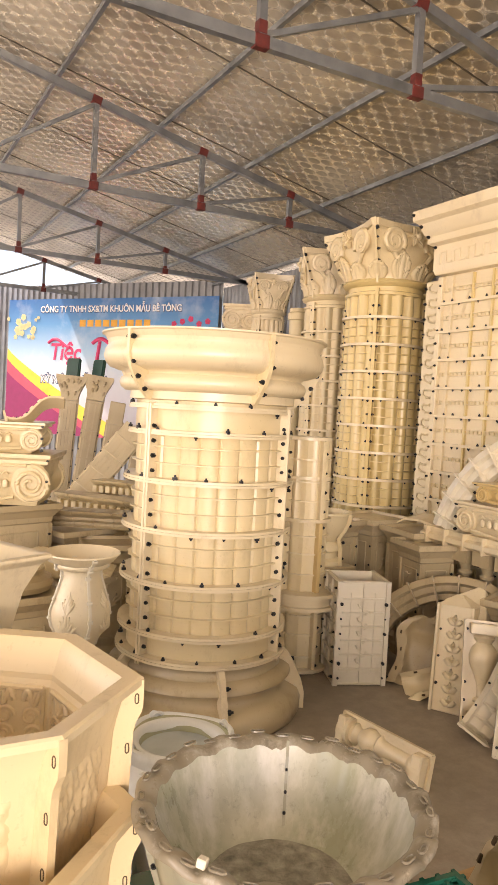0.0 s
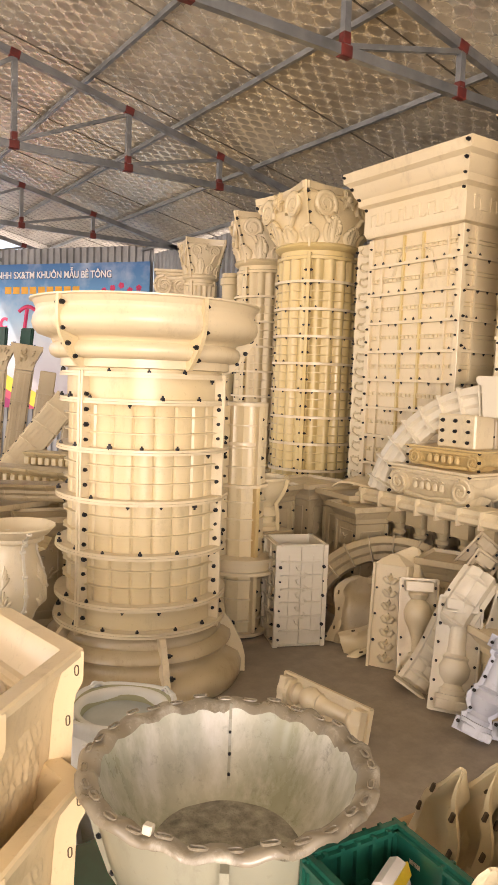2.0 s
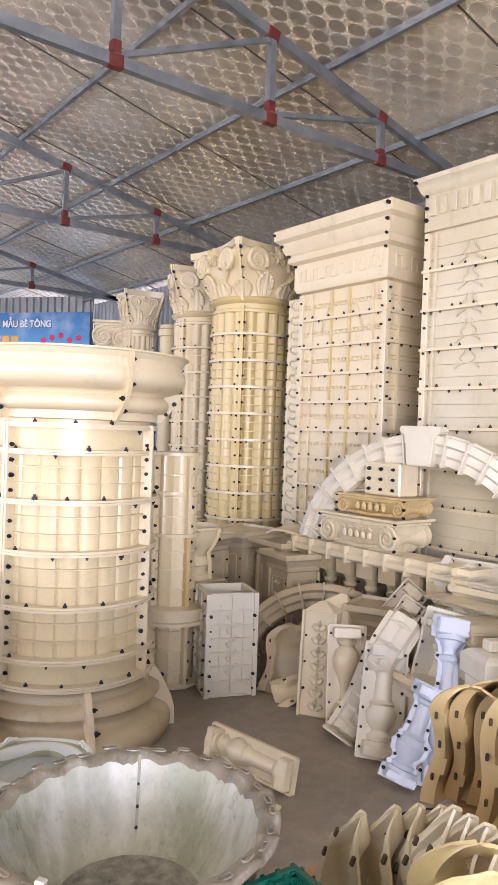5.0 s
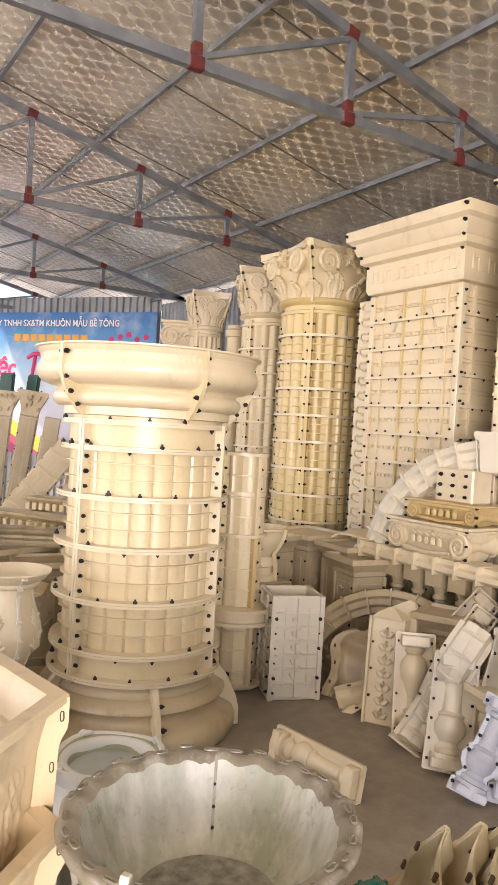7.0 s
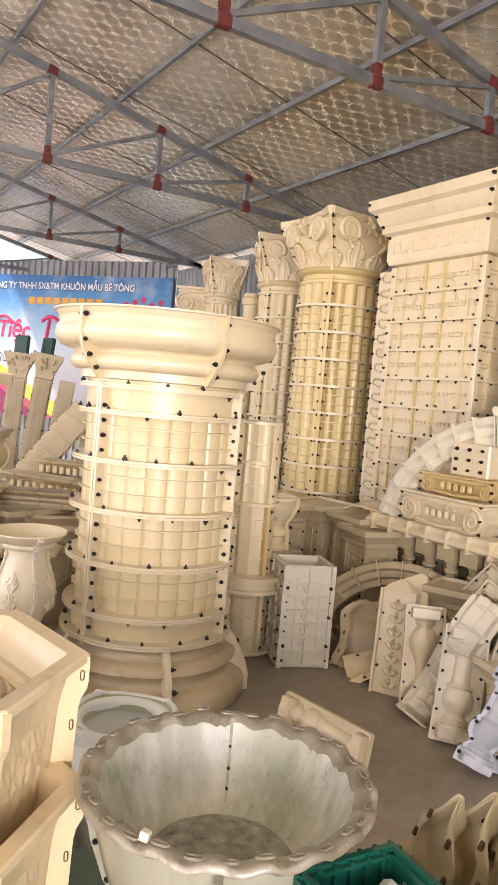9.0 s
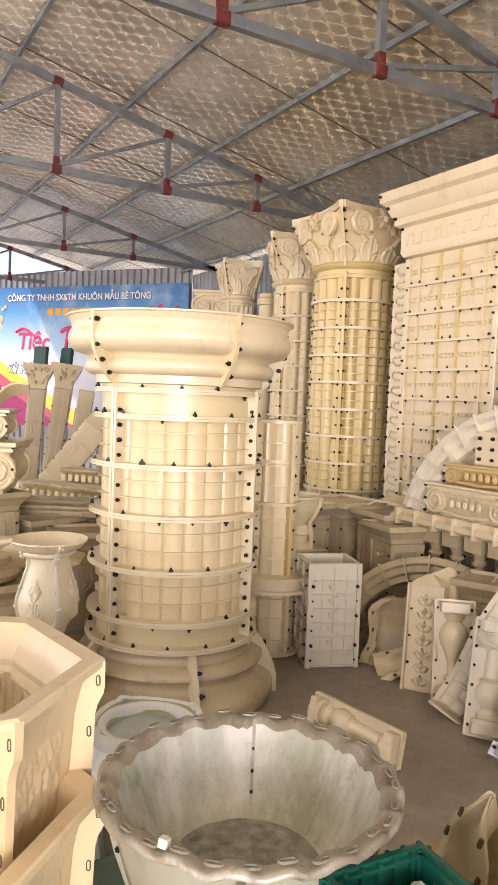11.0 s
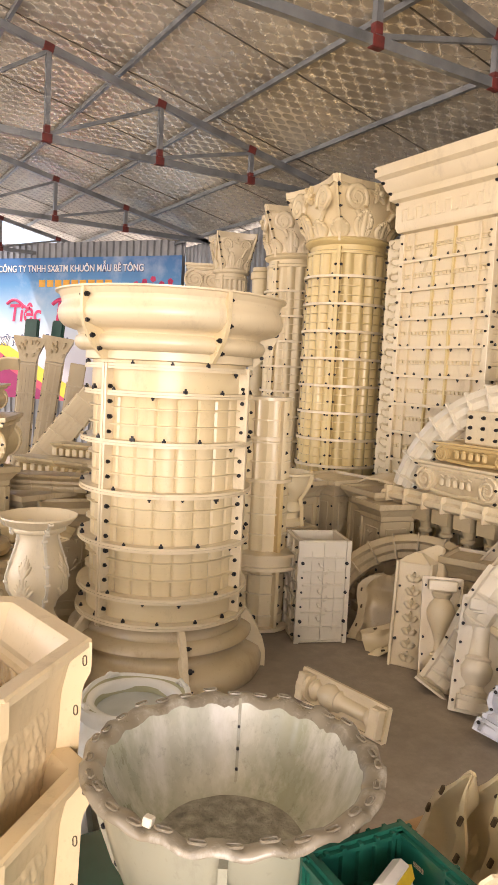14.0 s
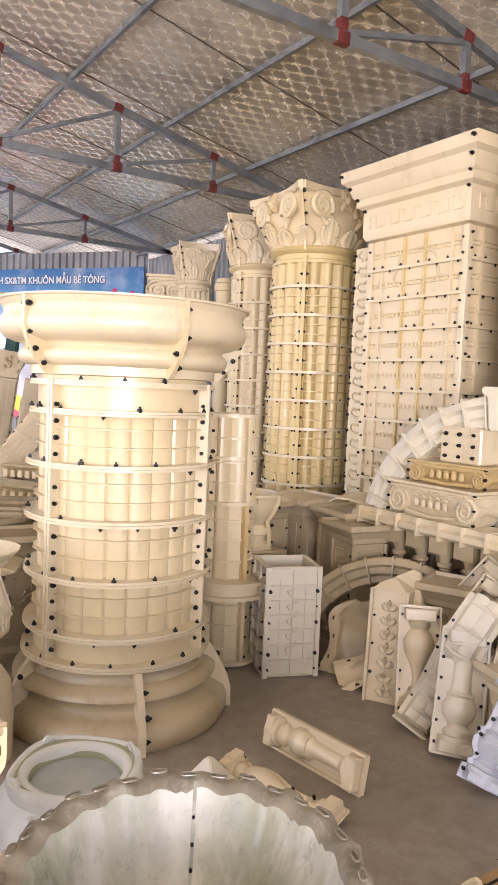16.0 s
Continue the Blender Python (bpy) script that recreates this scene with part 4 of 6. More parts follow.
def oct_planter(m, label):
    root = thing("planter_mould", m, label, "planter mould", "eight-sided planter moulds")
    bm = B()
    rows = ring8(bm, [(0.70, 0.02), (0.735, 0.05), (0.765, 0.34), (0.785, 0.355), (0.785, 0.37), (0.82, 0.395), (0.845, 0.43), (0.885, 0.452), (0.985, 0.455), (1.0, 0.45), (1.0, 0.435), (0.93, 0.425), (0.90, 0.40), (0.86, 0.33), (0.82, 0.10), (0.79, 0.0)])
    bm.faces.new(rows[0])
    bm.faces.new(rows[-1][::-1])
    part("shell", bm, TAN, root, "translucent tan resin walls", smooth=20)
    for k in range(8):
        (x0, y0), (x1, y1) = OCT[k], OCT[(k + 1) % 8]
        a = math.atan2(y0, x0)
        R = math.hypot(x0, y0)
        plate = [(R * 0.80, 0.0), (R * 0.93, 0.0), (R * 0.945, 0.20), (R * 0.955, 0.33), (R * 0.965, 0.35), (R * 0.995, 0.375), (R * 1.0, 0.39), (R * 1.0, 0.448), (R * 0.90, 0.448), (R * 0.85, 0.33)]
        fl = part("corner_flange", prism(B(), plate, 0.020, Matrix.Rotation(a, 4, "Z")), TAN, root, smooth=None)
        for r, z in ((0.90, 0.06), (0.915, 0.18), (0.925, 0.29), (0.965, 0.405)):
            for s in (-1, 1):
                # eyelets in the dark hole colour, no opening is cut
                slot(root, polar(R * r, a, z) + polar(0.010, a + s * PI / 2), Matrix.Rotation(a, 4, "Z") @ Matrix.Rotation(PI / 2, 4, "X") @ Matrix.Rotation(PI / 2, 4, "Z"), HOLE_SHADE, 0.6)
        # carved fields inside: a raised frame, a rosette of leaves, a barred disc on the long sides
        mid = Vector(((x0 + x1) / 2, (y0 + y1) / 2, 0))
        n = -mid.normalized()
        t = Vector((x1 - x0, y1 - y0, 0))
        L = t.length * 0.7
        t.normalize()
        c = mid * 0.752 + Vector((0, 0, 0.225))
        up = (Vector((mid.x * 0.035, mid.y * 0.035, 0.29))).normalized()
        bm = B()
        for s in (-1, 1):
            tube(bm, [c + t * (s * L * 0.45) - up * 0.13, c + t * (s * L * 0.45) + up * 0.11], 0.007, 6)
        for s in (-0.13, 0.11):
            tube(bm, [c - t * L * 0.45 + up * s, c + t * L * 0.45 + up * s], 0.009, 8)
        part("panel_frame", bm, TAN, root)
        bm = B()
        if L > 0.2:
            q = c - up * 0.045
            tube(bm, [q + t * (0.06 * math.cos(w)) + up * (0.06 * math.sin(w)) for w in [TAU * i / 24 for i in range(24)]], 0.006, 6, True)
            for s in (-0.03, 0, 0.03):
                tube(bm, [q + t * s - up * 0.045, q + t * s + up * 0.045], 0.005, 6)
                tube(bm, [q - t * 0.045 + up * s, q + t * 0.045 + up * s], 0.005, 6)
        part("disc_relief", bm, TAN, root) if len(bm.verts) else bm.free()
        bm = B()
        for s in (-1, 1):
            pts = []
            for i in range(18):
                w = i / 17
                pts.append(c + up * (0.085 + 0.02 * math.sin(9 * w)) + t * (s * (0.015 + L * 0.36 * w)) + n * 0.002)
            tube(bm, pts, [0.010 * (1 - 0.6 * i / 17) for i in range(18)], 6)
            for w in (0.25, 0.5, 0.75):
                tube(bm, [c + up * 0.075 + t * (s * L * 0.36 * w), c + up * 0.10 + t * (s * L * 0.36 * (w + 0.1)), c + up * 0.088 + t * (s * L * 0.36 * (w + 0.17))], [0.008, 0.007, 0.003], 6)
        for s in (-1, 1):
            for row_z in (-0.10, -0.055, -0.01, 0.035):
                q = c + up * row_z + t * (s * L * rnd.uniform(0.20, 0.34)) + n * 0.001
                turn = rnd.choice((-1, 1))
                tube(bm, [q + (t * math.cos(w * turn) + up * math.sin(w)) * (0.026 * (1 - w / 11)) for w in [0.45 * i for i in range(20)]], [0.0065 - 0.00018 * i for i in range(20)], 6)
        part("leaf_relief", bm, TAN, root, smooth=80)
        # outer face: a rough carved panel
        bm = B()
        half_l, gu, gv = L * 0.40, 34, 34
        grid = []
        for iv in range(gv + 1):
            zv = 0.05 + 0.28 * iv / gv
            f = np.interp(zv, [0.0, 0.10, 0.33, 0.40], [0.79, 0.82, 0.86, 0.90])
            row = []
            for iu in range(gu + 1):
                u = -1 + 2 * iu / gu
                fade = min(1, 6 * (1 - abs(u)), 12 * (1 - iv / gv), 12 * iv / gv)
                lump = noise.noise(Vector((u * 7, zv * 50, k * 7.3))) + 0.8 * noise.noise(Vector((u * 16, zv * 115, k * 3.1)))
                row.append(bm.verts.new(mid * f + Vector((0, 0, zv)) + t * (u * half_l) - n * (-0.002 + fade * (0.006 + 0.006 * lump))))
            grid.append(row)
        for p, q in zip(grid, grid[1:]):
            for iu in range(gu):
                bm.faces.new((p[iu], p[iu + 1], q[iu + 1], q[iu]))
        part("carved_relief", bm, TAN, root, smooth=80)
    return root


oct_planter(pose(0.58, 2.06, 0.548), "tan translucent resin planter mould with carved inner panels, stacked on another")
oct_planter(pose(0.555, 1.965, 0.298), "tan resin planter mould under a second one")
bm = B()
for k in range(4):
    box(bm, 0.15 + 0.22 * k, 0.30 + 0.22 * k, 1.55, 2.45, 0.27, 0.295, bevel=0.003)
for x in (0.2, 0.6, 1.0):
    box(bm, x - 0.04, x + 0.04, 1.55, 2.4, 0.0, 0.27, bevel=0.003)
solid("wooden_stand", bm, WOOD, Matrix(), "raw timber stand under the planter moulds", "stand", smooth=None)
# pale flared mould leaning in at the side of the stack
bm = B()
rows = []
for f, z in ((0.55, 0.0), (0.8, 0.25), (1.0, 0.34), (1.12, 0.36), (1.12, 0.375), (0.96, 0.372), (0.76, 0.26), (0.5, 0.02)):
    rows.append([bm.verts.new((x * f * 0.62, y * f * 0.62, z)) for x, y in ((0.3, 0.3), (0.3, -0.3), (-0.3, -0.3), (-0.3, 0.3))])
for a, b in zip(rows, rows[1:]):
    for k in range(4):
        bm.faces.new((a[k], a[(k + 1) % 4], b[(k + 1) % 4], b[k]))
bm.faces.new(rows[-1]), bm.faces.new(rows[0][::-1])
bmesh.ops.bevel(bm, geom=[e for e in bm.edges], offset=0.004, segments=1, affect="EDGES")
solid("flared_planter_mould", bm, PALE, pose(0.68, 2.78, 0.77, 0, 0, 25), "pale flared square planter mould standing on others", "planter mould")


# ---- crates ----


def crate(m, L, W, H, label):
    root = thing("plastic_crate", m, label, "crate", "green plastic crates")
    w = 0.012
    part("base", box(B(), 0, L, 0, W, 0, 0.012), CRATE, root, smooth=None)
    for name, (x0, x1, y0, y1) in (("side", (0, L, 0, w)), ("side", (0, L, W - w, W)), ("end", (0, w, w, W - w)), ("end", (L - w, L, w, W - w))):
        side = part(name + "_wall", box(B(), x0, x1, y0, y1, 0.012, H), CRATE, root, smooth=None)
        along_x = x1 - x0 > y1 - y0
        n = 6 if along_x else 4
        for z in (0.05, H * 0.36, H * 0.68, H - 0.012):
            bm = B()
            t = 0.011
            box(bm, x0 - (0.0 if along_x else t), x1 + (0.0 if along_x else t), y0 - (t if along_x else 0), y1 + (t if along_x else 0), z - 0.004, z + 0.004)
            part("rib", bm, CRATE, root, smooth=None)
        for k in range(n + 1):
            bm = B()
            t = 0.011
            if along_x:
                x = x0 + (x1 - x0) * k / n
                box(bm, x - 0.004, x + 0.004, y0 - t, y1 + t, 0.012, H - 0.003)
            else:
                y = y0 + (y1 - y0) * k / n
                box(bm, x0 - t, x1 + t, y - 0.004, y + 0.004, 0.012, H - 0.003)
            part("rib", bm, CRATE, root, smooth=None)
    return root


ca = math.degrees(math.atan2(1.457 - 1.442, 1.349 - 1.463))
upper = crate(pose(1.457, 1.400, 0.448, 0, 0, ca + 4), 0.23, 0.56, 0.30, "open green plastic crate with ribbed sides holding small moulds")
crate(pose(1.48, 1.415, 0.145, 0, 0, ca + 4), 0.27, 0.58, 0.295, "green plastic crate under the open one")
crate(pose(0.93, 2.04, 0.468, 180, 0, 0), 0.60, 0.62, 0.30, "green plastic crate that carries the bowl mould")
crate(pose(0.93, 1.42, 0.0, 0, 0, 0), 0.60, 0.62, 0.16, "shallow green plastic crate on the floor")
for z in (0.10, 0.22):
    part("clip", box(B(), -0.006, 0.028, -0.010, 0.012, z, z + 0.018, bevel=0.003), PALE, upper, "pale plastic corner clip", smooth=None)
    part("clip", box(B(), -0.010, 0.012, 0.05, 0.085, z + 0.02, z + 0.036, bevel=0.003), PALE, upper, smooth=None)

# ---- square box mould on the floor ----


def relief_box():
    w, h = 0.30, 0.635
    root = thing("box_mould", pose(2.984, 3.927, 0, 0, 0, -20.3), "hollow white square box mould with ribs and a carved vine", "box mould")
    t = 0.012
    for name, m in (("front_panel", Matrix()), ("side_panel", pose(0, w, 0, 0, 0, -90)), ("side_panel", pose(w, 0, 0, 0, 0, 90)), ("back_panel", pose(w, w, 0, 0, 0, 180))):
        bm = box(B(), 0.004, w - 0.004, 0, t, 0, h)
        pan = part(name, bm, WHITE, root, smooth=None, m=m)
        for z in (0.012, 0.10, 0.19, 0.275, 0.36, 0.445, 0.53, h - 0.008):
            part("rib", box(B(), 0.02, w - 0.02, -0.017, 0.001, z - 0.004, z + 0.004), WHITE, pan, smooth=None)
        part("rib", box(B(), w / 2 - 0.004, w / 2 + 0.004, -0.014, 0.001, 0.015, h - 0.01), WHITE, pan, smooth=None)
        bm = B()
        for x in (0.075, w - 0.075):
            box(bm, x - 0.003, x + 0.003, -0.007, 0.001, 0.08, h - 0.07)
        for k in range(9):
            s = 1 if k % 2 else -1
            z = 0.13 + 0.042 * k
            tube(bm, [(w / 2, -0.004, z), (w / 2 + s * 0.022, -0.009, z + 0.012), (w / 2 + s * 0.034, -0.007, z + 0.034), (w / 2 + s * 0.018, -0.006, z + 0.042)], [0.004, 0.006, 0.006, 0.003], 6)
        part("vine_relief", bm, WHITE, pan)
        for x in (0.0, w):
            part("edge_flange", box(B(), x - 0.012, x + 0.012, -0.016, 0.003, 0, h), WHITE, pan, smooth=None)
            for k in range(7):
                if rnd.random() < 0.75:
                    bolt(pan, (x + (0.012 if x == 0 else -0.012), -0.016, 0.05 + 0.09 * k), "Y", s=rnd.choice((0.6, 0.9)))
    part("bottom", box(B(), 0.01, w - 0.01, 0.013, w - 0.013, 0.0, 0.012), WHITE, root, smooth=None)
    return root


relief_box()

# ---- baluster moulds leaning along the pile ----
CAMWARD = (-0.6, -0.62, 0.0)


def carved_panel(m, h, w, d, mat, label):
    """A closed box mould stood on end, a row of carved bosses down its face, one side flange."""
    root = thing("baluster_mould", m, label, "baluster mould", "baluster moulds")
    part("body", box(B(), -w / 2, w / 2, 0.0, d, 0, h, bevel=0.006), mat, root, smooth=None)
    part("peak", lathe_solid(B(), [(w * 0.66, 0.0), (w * 0.5, 0.018), (w * 0.14, 0.055)], 4, m=Matrix.Translation((0, d / 2, h - 0.002)) @ pose(0, 0, 0, 0, 0, 45)), mat, root, smooth=None)
    for x0, x1 in ((-w / 2 - 0.006, -w / 2 + 0.010), (w / 2 - 0.010, w / 2 + 0.006)):
        part("edge_flange", box(B(), x0, x1, -0.022, 0.004, 0.0, h, bevel=0.003), mat, root, smooth=None)
    for k in range(7):
        z = h * (0.10 + 0.125 * k)
        bm = B()
        for sx in (-1, 1):
            tube(bm, [(0, -0.002, z - 0.02), (sx * 0.018, -0.004, z - 0.012), (sx * 0.034, -0.002, z + 0.006), (sx * 0.03, 0.004, z + 0.02)], [0.008, 0.015, 0.014, 0.005], 8)
        tube(bm, [(0, 0.0, z + 0.005), (0, -0.012, z + 0.018), (0, 0.0, z + 0.034)], [0.008, 0.014, 0.006], 8)
        part("boss", bm, mat, root, smooth=80)
        for x in (-w / 2 + 0.022, w / 2 - 0.022):
            if (k + (x > 0)) % 2:
                bolt(root, (x, -0.001, z + 0.02), "Y", 0.7)
    return root


carved_panel(stand((3.345, 3.35, 0.0), (3.405, 3.39, 0.6), (-0.80, -0.45, 0)), 0.60, 0.20, 0.12, PALE, "cream resin box mould with carved bosses, on end")
half_mould(stand((3.37, 3.13, 0.0), (3.45, 3.22, 0.54), (-0.65, -0.75, 0)), 0.56, 0.205, PALE, [(1 - z, r) for z, r in reversed(BALUSTER)], "cream resin half mould of a vase baluster, standing on end", edge=0.03)
half_mould(stand((3.235, 2.77, 0.004), (3.40, 2.873, 0.52), CAMWARD), 0.565, 0.215, WHITE, TURNED, "white resin half mould of a baluster, leaning back", edge=0.015)
half_mould(stand((3.235, 2.40, 0.004), (3.52, 2.56, 0.70), CAMWARD), 0.80, 0.20, BLUE, BALUSTER, "bluish white half mould of a baluster, leaning upright", contour=True, edge=0.02)
half_mould(stand((3.10, 2.53, 0.02), (3.30, 2.50, 0.42), (-0.4, -0.7, 0.4)), 0.47, 0.19, BLUE, TURNED, "bluish white half mould of a baluster, lying askew", contour=True)
half_mould(stand((3.50, 2.72, 0.0), (3.64, 2.64, 0.72), CAMWARD), 0.74, 0.27, WHITE, BALUSTER, "pale resin half mould of a vase baluster behind others", edge=0.02)
# lying on the open floor
half_mould(stand((2.585, 3.28, 0.078), (2.66, 2.745, 0.078), (-0.97, -0.2, 0.2)), 0.55, 0.155, PALE, TURNED, "cream resin half mould of a baluster lying on the floor", edge=0.02, flange=0.1, bolts=0)
half_mould(stand((2.26, 3.16, 0.035), (2.41, 2.60, 0.03), (-0.2, -0.1, 0.95)), 0.58, 0.15, PALE, BALUSTER, "pale resin half mould of a baluster lying on the floor", contour=True)
bm = B()
lathe_solid(bm, [(0.13, 0.0), (0.12, 0.02), (0.02, 0.12)], 4, m=pose(0, 0, 0, 0, 0, 45))
bmesh.ops.bevel(bm, geom=bm.edges[:], offset=0.006, segments=1, affect="EDGES")
solid("pyramid_cap_mould", bm, WHITE, pose(2.14, 3.10, 0.002, 0, 0, 20), "small white pyramid cap mould on the floor", "cap mould", smooth=None)


# S-curved bracket mould
def s_bracket(m, label, mat, scale=1.0):
    root = thing("bracket_mould", m, label, "bracket mould")
    pts = []
    for k in range(15):
        t = k / 14
        pts.append((0.11 * math.sin(t * TAU * 0.9 + 0.4) * (1 - 0.3 * t) * scale, 0.72 * t * scale))
    path = []
    for i, (x, z) in enumerate(pts):
        a, b = pts[max(0, i - 1)], pts[min(14, i + 1)]
        d = Vector((b[0] - a[0], 0, b[1] - a[1])).normalized()
        path.append((Vector((x, 0, z)), Vector((0, 1, 0)), d.cross(Vector((0, 1, 0)))))
    w, h = 0.08 * scale, 0.045 * scale
    part("shell", sweep(B(), [(-w - 0.025, -0.006), (w + 0.025, -0.006), (w + 0.025, 0.006), (w, 0.006), (w * 0.8, h), (w * 0.35, h * 1.25), (0, h), (-w * 0.35, h * 1.25), (-w * 0.8, h), (-w, 0.006), (-w - 0.025, 0.006)], path), mat, root, smooth=40)
    bm = B()
    for k in range(1, 14, 2):
        o, u, v = path[k]
        tube(bm, [o + u * (-w * 0.8) + v * h, o + v * (h * 1.5), o + u * (w * 0.8) + v * h], [0.008, 0.014, 0.008], 6)
    part("leaf_relief", bm, mat, root)
    part("end_plate", box(B(), -0.03, 0.09 * scale, -w - 0.025, w + 0.025, -0.012, 0.0), mat, root, smooth=None)
    for k in (2, 5, 8, 11):
        o, u, v = path[k]
        for s in (-1, 1):
            bolt(root, o + u * (s * (w + 0.014)), v, 0.75)
    return root


s_bracket(stand((3.24, 3.03, 0.03), (3.53, 2.83, 0.69), (0.5, -0.85, 0.0)), "white resin scroll bracket mould leaning on the pile", WHITE, 0.98)


# ---- arch moulds ----


def bmesh_bevel(ob, width):
    """Rounds all the edges of a finished mesh."""
    bm = bmesh.new()
    bm.from_mesh(ob.data)
    bmesh.ops.bevel(bm, geom=bm.edges[:], offset=width, segments=2, affect="EDGES", clamp_overlap=True)
    bm.to_mesh(ob.data)
    bm.free()


def arch(m, R, w, label, mat, a0=0.0, a1=180.0, ribs=14, key=True):
    root = thing("arch_mould", m, label, "arch mould", "arch moulds")
    n = 40
    path = []
    for k in range(n + 1):
        a = radians(a0 + (a1 - a0) * k / n)
        d = Vector((math.cos(a), 0, math.sin(a)))
        path.append((d * R, d, Vector((0, -1, 0))))
    part("moulding", sweep(B(), [(-w, 0), (0.012, 0), (0.012, 0.02), (0, 0.03), (0, 0.075), (-w * 0.25, 0.09), (-w * 0.35, 0.06), (-w * 0.6, 0.065), (-w * 0.7, 0.045), (-w * 0.95, 0.05), (-w, 0.02)], path), mat, root, smooth=35)
    for k in range(ribs):
        a = radians(a0 + (a1 - a0) * (k + 0.5) / ribs)
        d = Vector((math.cos(a), 0, math.sin(a)))
        part("rib", bar(B(), d * (R - w - 0.004) + Vector((0, -0.048, 0)), d * (R + 0.016) + Vector((0, -0.048, 0)), 0.10, 0.009), mat, root, smooth=None)
    if key:
        ob = part("keystone", prism(B(), [(-0.085, R - w - 0.015), (0.085, R - w - 0.015), (0.105, R - 0.01), (0.145, R + 0.012), (0.145, R + 0.05), (-0.145, R + 0.05), (-0.145, R + 0.012), (-0.105, R - 0.01)], 0.11, Matrix.Translation((0, -0.055, 0))), mat, root, smooth=None)
        bmesh_bevel(ob, 0.008)
    return root


# a large arch in front of the tall square moulds
arch(stand((4.11, 3.24, 0.645), (4.13, 3.24, 1.645), (-0.992, -0.123, 0)), 1.0, 0.18, "large cream half-round arch mould with a keystone", WHITE, 13, 164, 17)
arch(stand((3.74, 3.72, 0.0), (3.92, 3.76, 0.64), (-0.80, -0.55, 0)), 0.64, 0.15, "dusty cream arch mould standing on the floor", BUFF, 0, 180, 12, key=False)


# ---- scroll capital moulds ----


def scroll_capital(m, wide, high, deep, mat, label):
    """An Ionic capital: slab, rolled cushions, a scroll at each front corner."""
    root = thing("scroll_capital_mould", m, label, "capital mould", "scroll capital moulds")
    bm = B()
    square(bm, [(0.0, high * 0.80), (0.012, high * 0.82), (0.012, high * 0.88), (0.03, high * 0.93), (0.03, high)], wide, deep)
    slab = part("slab", bm, mat, root, smooth=None)
    bm = B()
    square(bm, [(-0.06, 0.0), (-0.05, high * 0.1), (-0.03, high * 0.35), (-0.015, high * 0.6), (-0.01, high * 0.8)], wide, deep)
    part("body", bm, mat, root, smooth=None)
    r = high * 0.36
    for fy, faces in ((-1, -deep / 2), (1, deep / 2)):
        for sx in (-1, 1):
            bm = B()
            c = Vector((sx * (wide / 2 - r * 0.75), faces, high * 0.44))
            pts, rad = [], []
            for k in range(44):
                t = k / 43
                a = PI / 2 + sx * -1 * t * TAU * 2.1
                rr = r * (1 - 0.86 * t)
                pts.append(c + Vector((rr * math.cos(a), fy * (0.004 + 0.012 * t), rr * math.sin(a))))
                rad.append(0.012 * high / 0.2 * (1 - 0.5 * t))
            tube(bm, pts, rad, 6)
            lathe_solid(bm, [(r, 0), (r, 0.03)], 24, m=Matrix.Translation(c - Vector((0, fy * 0.0, 0))) @ Matrix.Rotation(fy * PI / 2 * -1, 4, "X") @ Matrix.Translation((0, 0, -0.03)))
            part("scroll", bm, mat, root)
        bm = B()
        tube(bm, [(-wide / 2 + r, faces + fy * 0.004, high * 0.78), (wide / 2 - r, faces + fy * 0.004, high * 0.78)], 0.010, 6)
        tube(bm, [(-wide / 2 + r * 1.6, faces + fy * 0.004, high * 0.18), (0, faces + fy * 0.004, high * 0.10), (wide / 2 - r * 1.6, faces + fy * 0.004, high * 0.18)], 0.010, 6)
        for k in range(5):
            x = (k - 2) * (wide - 3.2 * r) / 7
            lathe_solid(bm, [(0.002, -0.01), (0.017, 0.0), (0.019, 0.02), (0.012, 0.04), (0.002, 0.045)], 10, m=Matrix.Translation((x, faces + fy * 0.002, high * 0.40 - 0.01)) @ Matrix.Diagonal((1, 0.6, 1, 1)))
            tube(bm, [(x - 0.02, faces + fy * 0.004, high * 0.62), (x, faces + fy * 0.01, high * 0.66), (x + 0.02, faces + fy * 0.004, high * 0.6)], 0.006, 6)
        part("leaf_relief", bm, mat, root)
    for sx in (-1, 1):
        bm = B()
        lathe(bm, [(r * 0.95, -deep / 2), (r * 0.62, -deep * 0.18), (r * 0.5, 0), (r * 0.62, deep * 0.18), (r * 0.95, deep / 2)], 24, m=Matrix.Translation((sx * (wide / 2 - r * 0.75), 0, high * 0.44)) @ Matrix.Rotation(PI / 2, 4, "X"))
        part("cushion", bm, mat, root, smooth=50)
        for z in (0.12, 0.5, 0.9):
            bolt(root, (sx * (wide / 2 + 0.012), -deep / 2 - 0.01, high * z), "Y", 0.9)
    return root


# wall-facing pose: front towards -x
def facing(x, y, z, turn=0.0):
    return pose(x, y, z, 0, 0, -90 + turn)


scroll_capital(facing(4.075, 3.615, 0.895), 0.64, 0.215, 0.32, PALE, "cream resin scroll capital mould resting on the rail")
scroll_capital(facing(4.07, 3.53, 1.112, 4), 0.52, 0.135, 0.28, OCHRE, "ochre resin scroll capital mould stacked on a larger one")
bm = box(B(), -0.15, 0.15, -0.09, 0.09, 0, 0.21, bevel=0.01)
blk = thing("block_mould", facing(4.06, 3.47, 1.248), "pale square block mould with bolts, stacked on capitals", "block mould")
part("shell", bm, PALE, blk, smooth=None)
for i in range(3):
    for k in range(3):
        bolt(blk, (-0.10 + 0.1 * i, -0.092, 0.04 + 0.065 * k), "Y", 1.0)

